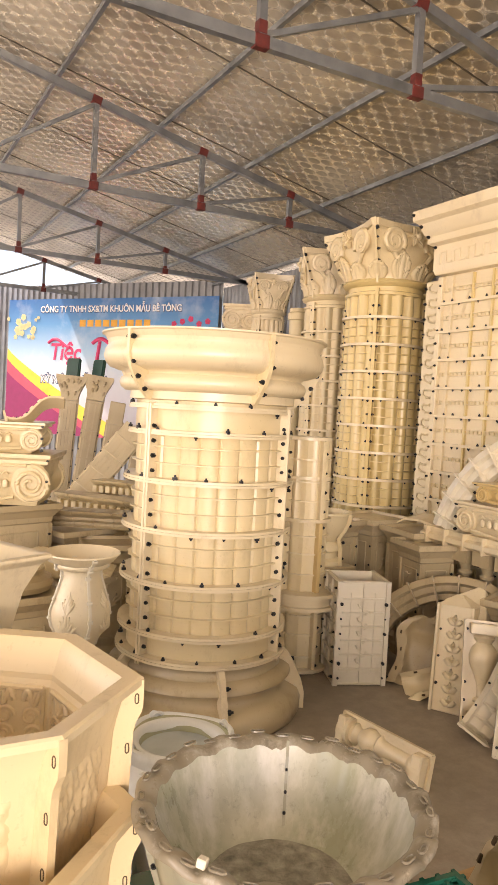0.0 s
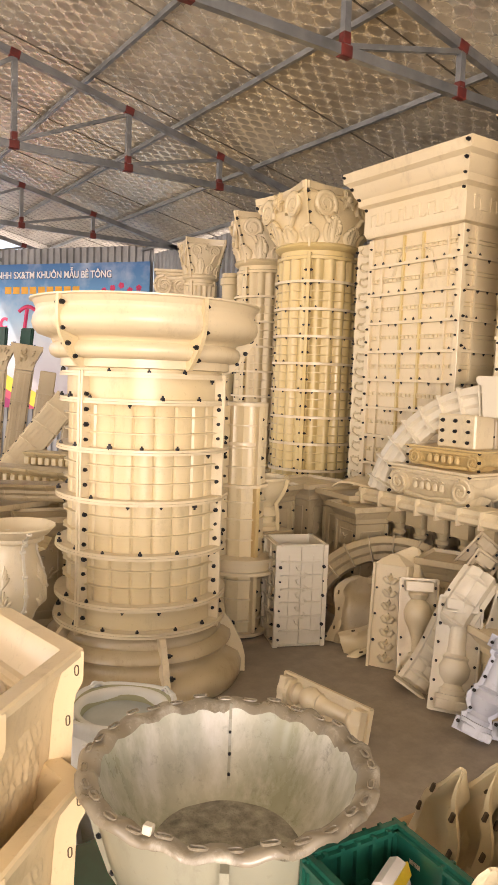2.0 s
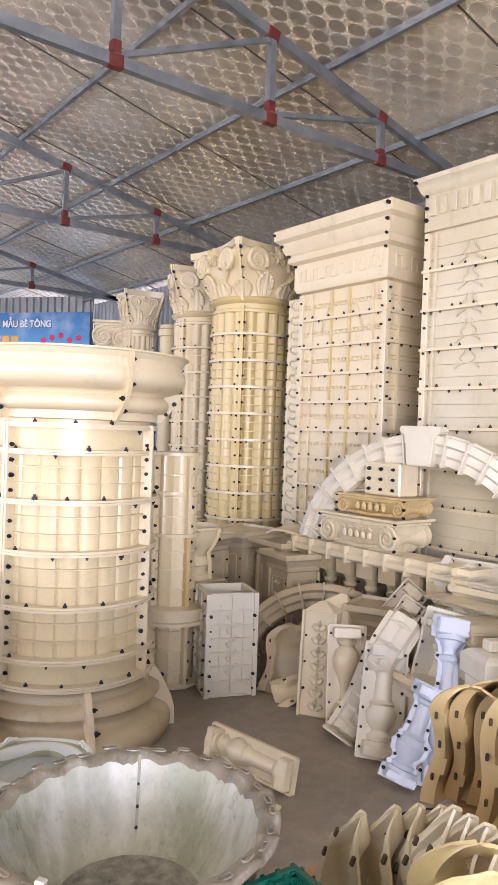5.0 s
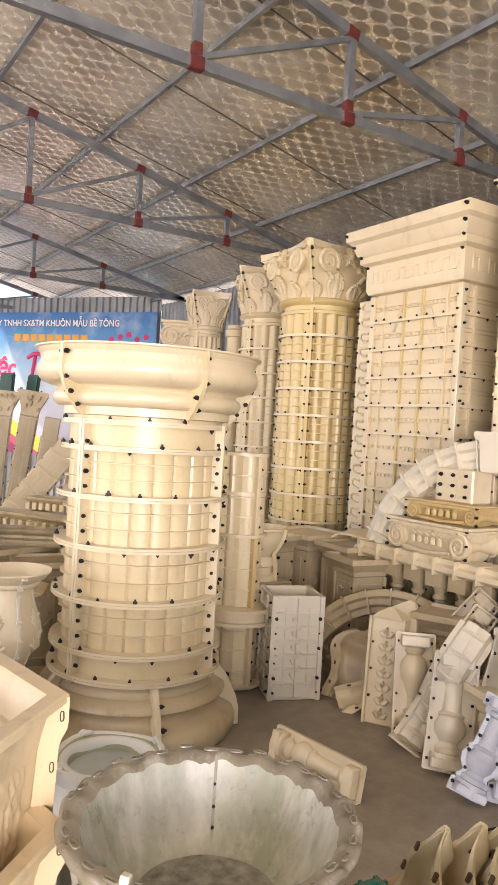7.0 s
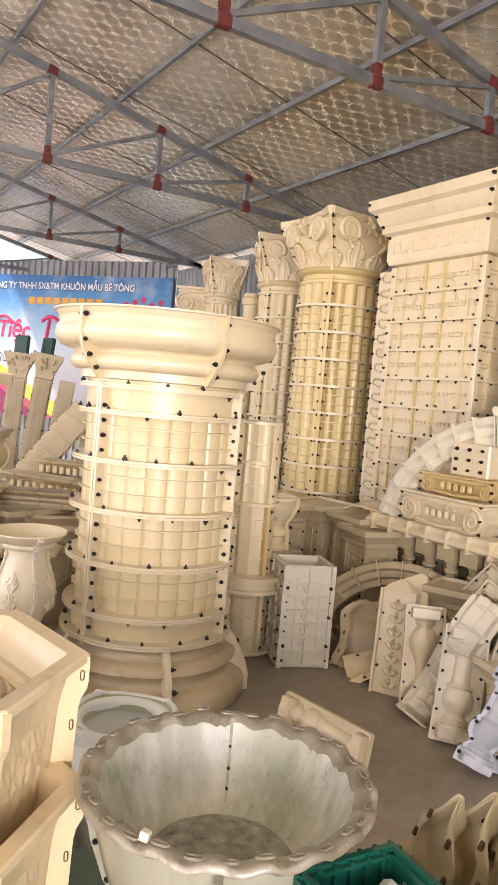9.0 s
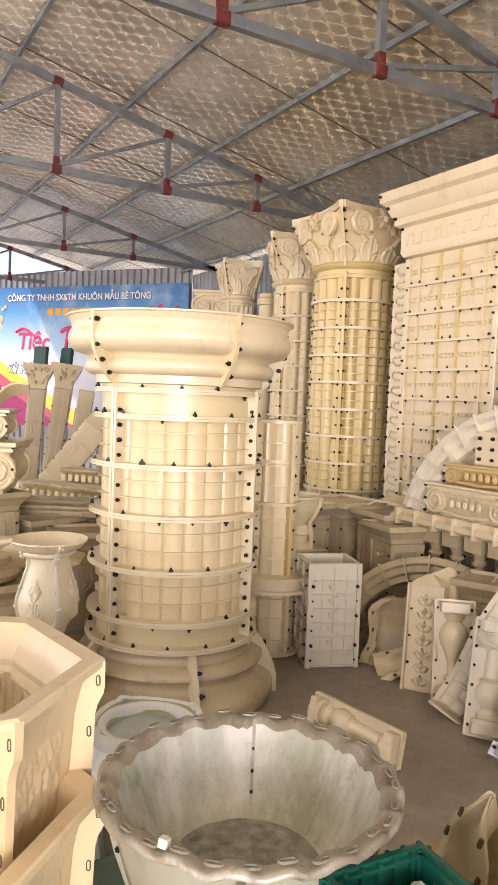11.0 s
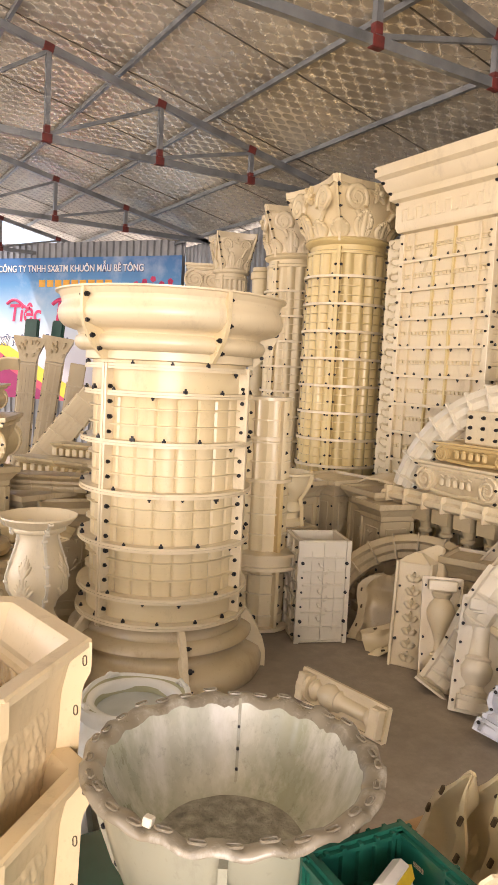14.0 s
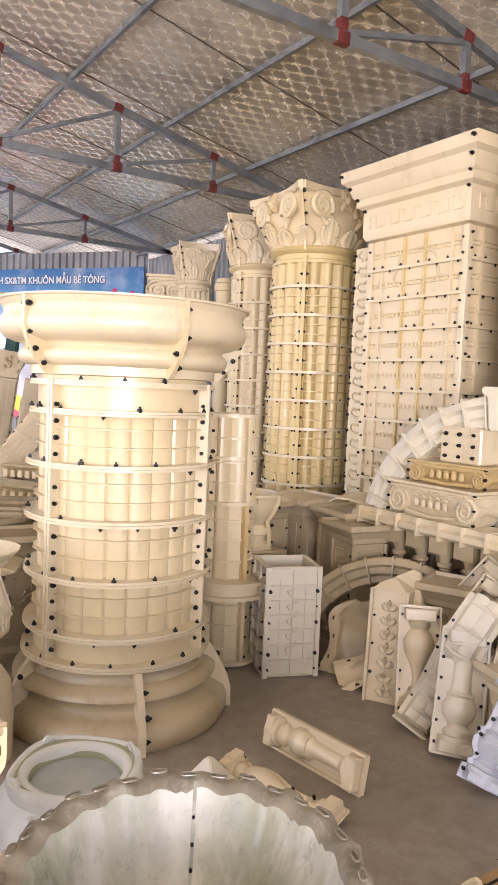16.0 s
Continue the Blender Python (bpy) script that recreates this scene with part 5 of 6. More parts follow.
# ---- balustrade mould that carries them ----
rail = thing("balustrade_mould", facing(4.02, 3.52, 0.0), "cream resin balustrade mould with a moulded rail", "balustrade mould")
bm = B()
sec = [(-0.10, 0.80), (-0.13, 0.82), (-0.13, 0.85), (-0.10, 0.865), (-0.10, 0.895), (0.10, 0.895), (0.10, 0.80)]
va = [bm.verts.new((-0.75, y, z)) for y, z in sec]
vb = [bm.verts.new((0.78, y, z)) for y, z in sec]
bm.faces.new(va), bm.faces.new(vb[::-1])
for i in range(len(sec)):
    bm.faces.new((va[i], va[(i + 1) % len(sec)], vb[(i + 1) % len(sec)], vb[i]))
part("rail", bm, PALE, rail, smooth=None)
part("foot_rail", box(B(), -0.75, 0.78, -0.10, 0.10, 0.0, 0.12, bevel=0.008), BUFF, rail, smooth=None)
for k in range(9):
    x = -0.68 + 0.17 * k
    part("rib", box(B(), x - 0.006, x + 0.006, -0.142, 0.0, 0.79, 0.90), PALE, rail, smooth=None)
for k in range(8):
    bm = B()
    lathe(bm, [(0.075 * r, 0.12 + 0.68 * z) for z, r in BALUSTER], 20)
    box(bm, -0.07, 0.07, -0.07, 0.07, 0.70, 0.795)
    part("baluster", bm, BUFF, rail, smooth=40, m=Matrix.Translation((-0.62 + 0.19 * k, 0, 0)))


# ---- pedestal moulds further back ----


def pedestal(x, y, w, h, mat, label, turn=0.0, lid=True, flare=0.06):
    root = thing("pedestal_mould", pose(x, y, 0, 0, 0, turn), label, "pedestal mould", "pedestal moulds")
    body = part("shaft", square(B(), [(0.03, 0.0), (0.03, 0.06), (0.0, 0.09), (0.0, h - 0.12)], w, w), mat, root, smooth=None)
    part("cap", square(B(), [(0.0, h - 0.13), (0.012, h - 0.12), (0.015, h - 0.09), (flare * 0.7, h - 0.05), (flare, h - 0.035), (flare, h), (flare - 0.015, h), (flare - 0.02, h - 0.02)], w, w), mat, root, smooth=None)
    for q in range(4):
        rot = Matrix.Rotation(q * PI / 2, 4, "Z")
        bm = B()
        for s in (-1, 1):
            tube(bm, [rot @ Vector((s * w * 0.33, -w / 2 - 0.001, z)) for z in (0.14, h - 0.18)], 0.006, 6)
        for z in (0.14, h - 0.18):
            tube(bm, [rot @ Vector((s * w * 0.33, -w / 2 - 0.001, z)) for s in (-1, 1)], 0.006, 6)
        for _ in range(9):
            p = Vector((rnd.uniform(-0.2, 0.2) * w, -w / 2 - 0.002, rnd.uniform(0.3, 0.75) * h))
            q2 = p + Vector((rnd.uniform(-0.05, 0.05), 0, rnd.uniform(-0.05, 0.05)))
            tube(bm, [rot @ p, rot @ ((p + q2) / 2 + Vector((0.01, -0.006, 0.01))), rot @ q2], [0.004, 0.009, 0.003], 6)
        part("panel_relief", bm, mat, root)
        part("edge_flange", box(B(), w / 2 - 0.012, w / 2 + 0.014, -w / 2 - 0.014, -w / 2 + 0.012, 0.02, h - 0.13, rot), mat, root, smooth=None)
        for k in range(5):
            bolt(root, rot @ Vector((w / 2 - 0.004, -w / 2 - 0.016, 0.1 + (h - 0.3) * k / 4)), rot @ Vector((0, 1, 0)), 0.8)
    return root


pedestal(3.98, 4.92, 0.36, 0.86, BUFF, "dusty cream pedestal mould with a flared cap", 8)
pedestal(4.02, 4.42, 0.30, 0.84, BUFF, "cream pedestal mould with carved sides", -4)
pedestal(3.86, 4.16, 0.24, 0.80, BUFF, "narrow cream pedestal mould with a flared cap", -8)
pedestal(3.52, 4.86, 0.30, 0.86, BUFF, "cream pedestal mould behind the box mould", 15)
# open lid leaning on the pedestals
bm = B()
prism(bm, [(-0.26, 0.0), (-0.16, 0.055), (0.0, 0.06), (0.22, 0.03), (0.28, 0.0), (0.27, -0.015), (0.0, 0.04), (-0.17, 0.035), (-0.26, -0.015)], 0.30)
solid("lid_mould", bm, PALE, pose(4.05, 4.38, 0.885, 6, 0, -75) @ Matrix.Scale(0.72, 4), "bent pale resin lid mould lying on the pedestals", "lid mould", smooth=None)
# footed bowl mould on the stack beside the wide column
bm = B()
lathe(bm, [(0.0, 0.60), (0.13, 0.60), (0.13, 0.63), (0.10, 0.65), (0.10, 0.69), (0.12, 0.70), (0.12, 0.73), (0.09, 0.76), (0.11, 0.80), (0.15, 0.84), (0.175, 0.90), (0.178, 0.94), (0.19, 0.95), (0.19, 0.965), (0.165, 0.965), (0.155, 0.90), (0.09, 0.80), (0.0, 0.79)], 40)
urn = thing("urn_mould", pose(3.27, 4.55, 0, 0, 0, 0), "cream resin footed urn mould on a plinth", "urn mould")
part("urn", bm, CREAM, urn, smooth=50)
part("plinth", box(B(), -0.17, 0.17, -0.17, 0.17, 0, 0.60, bevel=0.006), BUFF, urn, smooth=None)
for a in (-140, -60, 20):
    fl = part("seam_flange", fin(B(), [(0.13, 0.60), (0.125, 0.72), (0.11, 0.78), (0.15, 0.84), (0.18, 0.90), (0.19, 0.955)], 0.022, 0.014, radians(a)), CREAM, urn, smooth=None)
    for r, z in ((0.14, 0.65), (0.14, 0.76), (0.185, 0.88)):
        bolt(fl, polar(r + 0.01, radians(a), z), polar(1, radians(a) + PI / 2), 1.0)

# ---- narrow stacked half-column moulds behind the wide column ----


def narrow_column():
    root = thing("half_column_mould", pose(2.95, 4.30, 0, 0, 0, FACE - 10), "narrow cream half-column mould stood on end", "column mould")
    R = 0.135
    bm = B()
    lathe(bm, [(R, 0.96), (R, 1.47)], 40, radius=scalloped(12, 0.022))
    lathe(bm, [(R * 0.98, 0.0), (R * 0.98, 0.96)], 40, radius=scalloped(12, 0.018))
    part("shaft", bm, CREAM, root, smooth=45)
    for z in (0.10, 0.24, 0.36, 0.62, 0.75, 0.86, 1.08, 1.2, 1.34):
        bm = B()
        ring(bm, R * 0.95, R * 1.12, z - 0.004, z + 0.004, 32)
        part("rib", bm, PALE, root)
    for z, r in ((0.96, 0.165), (1.47, 0.15), (1.225, 0.15), (0.425, 0.255), (0.505, 0.255), (0.02, 0.19)):
        bm = B()
        ring(bm, 0.1, r, z - 0.010, z + 0.010, 48)
        part("ring_flange", bm, PALE, root)
    bm = B()
    ring(bm, 0.1, 0.22, 0.43, 0.50, 48)
    part("collar", bm, PALE, root)
    for a in (-48, 38, 130, 220):
        rot = Matrix.Rotation(radians(a), 4, "Z")
        for z0, z1 in ((0.0, 0.42), (0.51, 0.95), (0.97, 1.46)):
            fl = part("seam_flange", box(B(), R * 0.95, R + 0.04, -0.014, 0.014, z0, z1, rot, 0.003), OCHRE if (a == 38 and 0.4 < z0 < 0.9) else CREAM, root, smooth=None)
            z = z0 + 0.05
            while z < z1:
                bolt(fl, rot @ Vector((R + 0.028, 0.012, z)), rot @ Vector((0, 1, 0)), 1.0)
                z += 0.12
    return root


narrow_column()

# ---- thin shell moulds stood on edge beside the crate ----
bm = B()
box(bm, 1.54, 2.75, 0.75, 1.72, 0.43, 0.47, bevel=0.004)
for x in (1.6, 2.68):
    for y in (0.82, 1.64):
        box(bm, x - 0.035, x + 0.035, y - 0.035, y + 0.035, 0, 0.43)
solid("low_bench", bm, WOOD, Matrix(), "low raw timber bench under shell moulds", "bench", smooth=None)


def shell(m, h, w, mat, label, bulge=0.07, pointed=0.0, seed=0, tip=False):
    """A thin curved half shell of a vase: wavy flat flange all round, hollow middle, dark chips for oblong bolt holes.
    """
    root = thing("shell_mould", m, label, "shell mould", "thin shell moulds")
    nu, nv = 24, 30
    bm = B()
    grid = []
    for j in range(nv + 1):
        t = j / nv
        half = w / 2 * (0.72 + 0.26 * math.sin(PI * (t * 1.35 + 0.1)) + 0.05 * math.sin(t * 13 + seed)) if tip else w / 2 * (0.90 + 0.09 * math.sin(t * 9 + 1 + 0.3 * seed))
        if tip and t > 0.6:
            half *= 1 - 0.97 * ((t - 0.6) / 0.4) ** 1.4
        elif t > 0.72:
            half *= math.sqrt(max(0.02, 1 - ((t - 0.72) / 0.285) ** 2))
        row = []
        for i in range(nu + 1):
            u = -1 + 2 * i / nu
            rim = 0.60 + 0.05 * math.sin(t * 16 + seed)
            core = max(0.0, 1 - (abs(u) / rim) ** 2)
            dep = bulge * core ** 0.35 * (0.6 + 0.5 * math.sin(PI * (t * 1.6 + 0.1)) ** 2) * min(1, (1 - t) * 5) if core > 0 else 0
            warp = 0.014 * math.sin(t * 5 + seed) + 0.02 * u * u * math.sin(3 * t + seed) + 0.008 * noise.noise(Vector((u * 2, t * 3, seed)))
            row.append(bm.verts.new((u * half + pointed * w * t * t, dep + warp, t * h)))
        grid.append(row)
    for j in range(nv):
        for i in range(nu):
            bm.faces.new((grid[j][i], grid[j][i + 1], grid[j + 1][i + 1], grid[j + 1][i]))
    spots = [grid[int(t * nv)][i].co.copy() for t in (0.22, 0.48, 0.70) for i in (2, nu - 2)]
    thicken(bm, 0.007)
    part("shell", bm, mat, root, smooth=60)
    for p in spots:
        # solid chips on the flange; a hole's shade is painted as their colour
        bm = box(B(), -0.005, 0.005, -0.0078, 0.002, -0.011, 0.011, bevel=0.002)
        part("bolt_hole_shade", bm, HOLE_SHADE, root, "dark oblong chip, the shade of a bolt hole in its colour", m=Matrix.Translation(p), smooth=None)
    return root


VIEW = Vector((0.70, 0.71, 0))
SIDE = Vector((0.71, -0.70, 0))


def shell_at(top, n_side, n_back, h, w, mat, label, lean=0.06, bulge=0.07, pointed=0.0, seed=0, tip=False):
    face = -SIDE * n_side - VIEW * n_back
    up = Vector((0, 0, 1)) + SIDE * lean
    top = Vector(top)
    h = min(h, (top.z - 0.472) * up.length)
    base = top - up.normalized() * h
    return shell(stand(base, top, face), h, w, mat, label, bulge, pointed, seed, tip)


OC, CR = "thin ochre resin shell mould stood on edge in a row", "thin cream resin shell mould stood on edge in a row"
for k, (p, ns, nb) in enumerate((((2.30, 1.72, 0.86), 0.7, 0.7), ((2.36, 1.68, 0.875), 0.7, 0.7), ((2.42, 1.63, 0.87), 0.7, 0.7), ((2.30, 1.53, 0.915), 0.75, 0.65),
                                 ((2.26, 1.40, 0.925), 0.75, 0.65), ((2.22, 1.29, 0.93), 0.75, 0.65), ((2.20, 1.19, 0.93), 0.75, 0.65), ((2.50, 1.52, 0.88), 0.7, 0.7))):
    shell_at(Vector(p) + SIDE * 0.12 + Vector((0, 0, 0.01)), 0.36, 0.93, 0.45, 0.27, OCHRE, OC, 0.05, 0.15, 0.03, seed=k * 1.7)
for k, p in enumerate(((1.70, 1.46, 0.785), (1.745, 1.40, 0.81), (1.77, 1.355, 0.825), (1.79, 1.31, 0.835), (1.745, 1.245, 0.875), (1.735, 1.20, 0.88), (1.725, 1.155, 0.885), (1.715, 1.115, 0.885))):
    shell_at(p, 0.93, 0.36, 0.42, 0.20, PALE if k > 3 else CREAM, CR, 0.36, 0.05, 0.25, seed=0.4 + k * 0.15, tip=True)
for k, (p, w) in enumerate((((1.64, 1.075, 0.885), 0.30), ((1.53, 0.99, 0.90), 0.32), ((1.80, 1.03, 0.89), 0.34), ((2.02, 1.13, 0.855), 0.34), ((1.95, 0.99, 0.87), 0.32))):
    shell_at(p, 0.25, 0.95, 0.42, w, YELLOW if k != 2 else PALE, "rounded yellowish resin shell mould lying against others", 0.0, 0.09, 0.0, seed=k * 2.1)
bm = B()
knots = [(1.99, 1.72, 0.474), (2.03, 1.66, 0.50), (2.09, 1.62, 0.545), (2.16, 1.555, 0.575), (2.15, 1.545, 0.60), (2.09, 1.60, 0.59), (2.05, 1.65, 0.56), (2.08, 1.62, 0.50), (2.03, 1.68, 0.475), (1.98, 1.70, 0.474)]
pts = []
for i in range(len(knots) - 1):
    a, b = Vector(knots[i]), Vector(knots[i + 1])
    pts += [a.lerp(b, f / 4) for f in range(4)]
tube(bm, pts, 0.0035, 6)
solid("wire_coil", bm, WIRE, Matrix(), "loose coil of black wire beside shell moulds", "wire")

# small things in the open crate
bm = box(B(), -0.07, 0.07, -0.02, 0.02, 0, 0.20, bevel=0.012)
pk = thing("snack_packet", pose(1.36, 1.24, 0.545, -22, 10, 30), "red, yellow and white foil packet in the crate", "packet")
part("bag", bm, plain("white_foil_print", (0.75, 0.72, 0.70), 0.3, 0.1, 0.1), pk)
part("red_band", box(B(), -0.071, 0.071, -0.021, 0.021, 0.07, 0.13), plain("red_print", (0.62, 0.03, 0.07), 0.35), pk, "red printed band", smooth=None)
part("yellow_band", box(B(), -0.071, 0.071, -0.021, 0.021, 0.16, 0.185), plain("yellow_print", (0.80, 0.55, 0.04), 0.35), pk, "yellow printed band", smooth=None)
for k in range(3):
    part("print_bar", box(B(), -0.045 + 0.032 * k, -0.022 + 0.032 * k, -0.0225, 0.0, 0.082, 0.118), WHITE, pk, smooth=None)
shell(stand((1.42, 1.10, 0.47), (1.43, 1.14, 0.80), (-0.7, -0.7, 0)), 0.33, 0.13, PALE, "small cream shell mould in the crate", 0.03, 0, 3)

# ---- more of the white pile in front of the tall square moulds ----
pedestal(3.72, 2.62, 0.22, 0.69, WHITE, "white resin pedestal mould in the pile", 10)
pedestal(3.90, 2.24, 0.26, 0.70, WHITE, "white resin pedestal mould in the pile", -12)
pedestal(4.10, 2.72, 0.24, 0.80, PALE, "pale resin pedestal mould in the pile", 5)
pedestal(4.14, 2.05, 0.28, 0.84, PALE, "pale resin pedestal mould in the pile", -6)
pedestal(3.62, 2.02, 0.26, 0.60, WHITE, "white resin pedestal mould in the pile", 20)
pedestal(3.80, 3.30, 0.22, 0.62, BUFF, "dusty pedestal mould in the pile", 25)
pedestal(3.50, 2.62, 0.22, 0.42, PALE, "pale low pedestal mould in the pile", -15)
cube = thing("finial_mould", pose(3.50, 2.30, 0, 0, 0, -25), "white finial block mould with a square knob", "finial mould")
part("block", square(B(), [(0.02, 0.0), (0.0, 0.05), (0.0, 0.50), (0.018, 0.515), (0.018, 0.60), (-0.01, 0.625), (-0.05, 0.632)], 0.19, 0.19), WHITE, cube, smooth=None)
part("knob", box(B(), -0.045, 0.045, -0.04, 0.04, 0.632, 0.685, bevel=0.008), WHITE, cube, smooth=None)
half_mould(stand((4.02, 3.02, 0.835), (4.13, 2.53, 0.83), (-0.5, -0.1, 0.7)), 0.5, 0.20, WHITE, BALUSTER, "white half mould of a baluster lying on the pile", edge=0.03)
half_mould(stand((3.76, 2.36, 0.78), (3.98, 1.90, 0.88), (-0.6, -0.3, 0.7)), 0.52, 0.22, WHITE, VASEFORM, "white half mould of a vase baluster lying on the pile", contour=True)
half_mould(stand((3.80, 2.20, 0.62), (3.95, 1.75, 0.66), (-0.6, -0.3, 0.7)), 0.46, 0.22, WHITE, BALUSTER, "white half mould of a baluster lying on the pile", contour=True)
half_mould(stand((3.17, 1.95, 0.0), (3.46, 1.99, 0.78), CAMWARD), 0.83, 0.24, WHITE, TURNED, "white half mould of a tall baluster leaning on the pile", edge=0.015)
half_mould(stand((3.70, 3.36, 0.30), (3.96, 3.14, 0.72), (-0.6, -0.5, 0.3)), 0.55, 0.16, BUFF, TURNED, "dusty half mould of a baluster leaning askew", edge=0.03)
half_mould(stand((3.62, 3.24, 0.20), (3.90, 3.10, 0.66), (-0.6, -0.5, 0.3)), 0.55, 0.14, PALE, TURNED, "pale half mould of a baluster leaning askew", edge=0.03)
half_mould(stand((4.10, 2.42, 0.86), (4.17, 2.30, 1.10), (-0.9, -0.2, 0.2)), 0.30, 0.26, PALE, VASEFORM, "pale half mould propped under the arch", contour=True, edge=0.03)
shell(stand((3.40, 3.70, 0.02), (3.62, 3.84, 0.40), (-0.75, -0.6, 0.1)), 0.44, 0.34, BUFF, "dusty resin shell mould leaning by the box mould", 0.06, 0.0, 1.3)
shell(stand((3.30, 3.66, 0.05), (3.70, 3.46, 0.12), (-0.35, -0.3, 0.85)), 0.44, 0.24, CREAM, "cream resin shell mould lying on the floor", 0.05, 0.0, 2.6)
bm = B()
lathe_solid(bm, [(0.19, 0.0), (0.185, 0.02), (0.03, 0.17)], 4, m=pose(0, 0, 0, 0, 0, 45))
bmesh.ops.bevel(bm, geom=bm.edges[:], offset=0.006, segments=1, affect="EDGES")
solid("pyramid_cap_mould", bm, PALE, pose(3.60, 3.48, 0.50, 20, 15, 30), "dusty pale pyramid cap mould on the pile", "cap mould", smooth=None)
pedestal(3.62, 3.52, 0.2, 0.47, BUFF, "low dusty pedestal mould under a cap", 30)

# carved pilaster mould beside the key pattern column
pil = thing("pilaster_mould", pose(4.45, 4.79, 0), "tall cream pilaster mould covered in carved leaves", "pilaster mould")
part("back", box(B(), 0, 0.10, 0, 0.22, 0, 2.74, bevel=0.01), PALE, pil, smooth=None)
bm = B()
for k in range(44):
    z = 0.06 + 0.06 * k
    s = 1 if k % 2 else -1
    tube(bm, [(-0.002, 0.11 - s * 0.02, z), (-0.006, 0.11 + s * 0.05, z + 0.02), (-0.004, 0.11 + s * 0.06, z + 0.06), (-0.005, 0.11 + s * 0.03, z + 0.075)], [0.006, 0.010, 0.009, 0.004], 6)
    tube(bm, [(-0.002, 0.11 + s * 0.03, z), (-0.005, 0.11 - s * 0.04, z + 0.012), (-0.003, 0.11 - s * 0.06, z - 0.012)], [0.005, 0.009, 0.004], 6)
part("leaf_relief", bm, PALE, pil)
for k in range(22):
    bolt(pil, (-0.004, 0.015, 0.08 + 0.122 * k), "X", 0.9)
    bolt(pil, (-0.004, 0.205, 0.12 + 0.122 * k), "X", 0.9)

# ---- short capital on a post, far back ----
scroll_capital(pose(4.82, 8.95, 2.62, 0, 0, -30), 0.42, 0.36, 0.36, PALE, "pale scroll capital mould on a plain post")
bm = B()
lathe_solid(bm, [(0.15, 0.0), (0.15, 2.62)], 32)
solid("plain_column_mould", bm, PALE, pose(4.82, 8.95, 0), "plain slim cream column mould under a scroll capital", "column mould")
bm = B()
lathe_solid(bm, [(0.11, 0.0), (0.11, 2.72), (0.13, 2.73), (0.13, 2.80), (0.11, 2.82), (0.11, 2.86)], 32)
solid("plain_column_mould", bm, CREAM, pose(5.02, 7.86, 0), "slim smooth cream column mould", "column mould")

# ---- the vase beside the wide column ----


def vase():
    root = thing("vase_mould", pose(1.372, 3.80, 0, 0, 0, FACE), "white resin vase mould with carved leaves and bolted seams", "vase mould")
    outer = [(0.165, 0.0), (0.165, 0.26), (0.155, 0.30), (0.15, 0.33), (0.132, 0.36), (0.112, 0.39), (0.088, 0.425), (0.078, 0.455), (0.086, 0.485), (0.112, 0.525), (0.134, 0.565), (0.143, 0.605), (0.140, 0.645),
             (0.124, 0.69), (0.098, 0.77), (0.090, 0.80), (0.092, 0.828), (0.118, 0.836), (0.124, 0.848), (0.120, 0.858), (0.150, 0.872), (0.168, 0.893), (0.180, 0.905)]
    bm = B()
    lathe(bm, outer + [(0.178, 0.912), (0.150, 0.890), (0.085, 0.83), (0.082, 0.80), (0.10, 0.70), (0.12, 0.58), (0.0, 0.52)], 48)
    part("body", bm, PALE, root, smooth=60)
    for a in (-62, 28, 118, 208):
        fl = part("seam_flange", fin(B(), outer[7:], 0.011, 0.012, radians(a)), WHITE, root, smooth=30)
        for r, z in outer[9::2]:
            bolt_p = polar(r + 0.006, radians(a), z)
            part("clip", lathe_solid(B(), [(0.009, -0.012), (0.009, 0.012)], 8, m=Matrix.Translation(bolt_p) @ polar(1, radians(a) + PI / 2).to_track_quat("Z", "X").to_matrix().to_4x4()), WHITE, root)
    for a in (-17, 73, 163, 253):
        bm = B()
        for k in range(7):
            t = (k - 3) / 3
            def p(lift, da, z):
                return polar(np.interp(z, [q[1] for q in outer], [q[0] for q in outer]) + lift, radians(a) + da, z)
            tube(bm, [p(-0.002, 0, 0.53), p(0.002, t * 0.18, 0.56 + 0.03 * (1 - abs(t))), p(-0.002, t * 0.36, 0.585 + 0.07 * (1 - abs(t)))], [0.004, 0.013, 0.005], 8)
            tube(bm, [p(-0.002, 0, 0.63), p(0.001, t * 0.14, 0.67 + 0.02 * (1 - abs(t))), p(-0.002, t * 0.26, 0.69 + 0.05 * (1 - abs(t)))], [0.004, 0.011, 0.004], 8)
        part("leaf_relief", bm, PALE, root, smooth=80)
    return root


vase()

# ---- stacks along the left ----
pedestal(0.68, 2.78, 0.26, 0.765, BUFF, "dusty pedestal mould under a flared planter", 25)
pedestal(1.22, 5.22, 0.46, 0.97, BUFF, "wide dusty pedestal mould under scroll capitals", 18)
scroll_capital(pose(1.24, 5.20, 0.97, 0, 0, -24), 0.62, 0.32, 0.50, CREAM, "cream resin scroll capital mould on a pedestal")
scroll_capital(pose(1.20, 5.22, 1.29, 0, 0, -20), 0.58, 0.19, 0.46, CREAM, "cream resin scroll capital mould on top of a stack")
s_bracket(stand((1.22, 5.05, 1.49), (1.50, 5.02, 1.58), (-0.3, -0.8, 0.5)), "cream bracket mould lying on the capitals", PALE, 0.5)


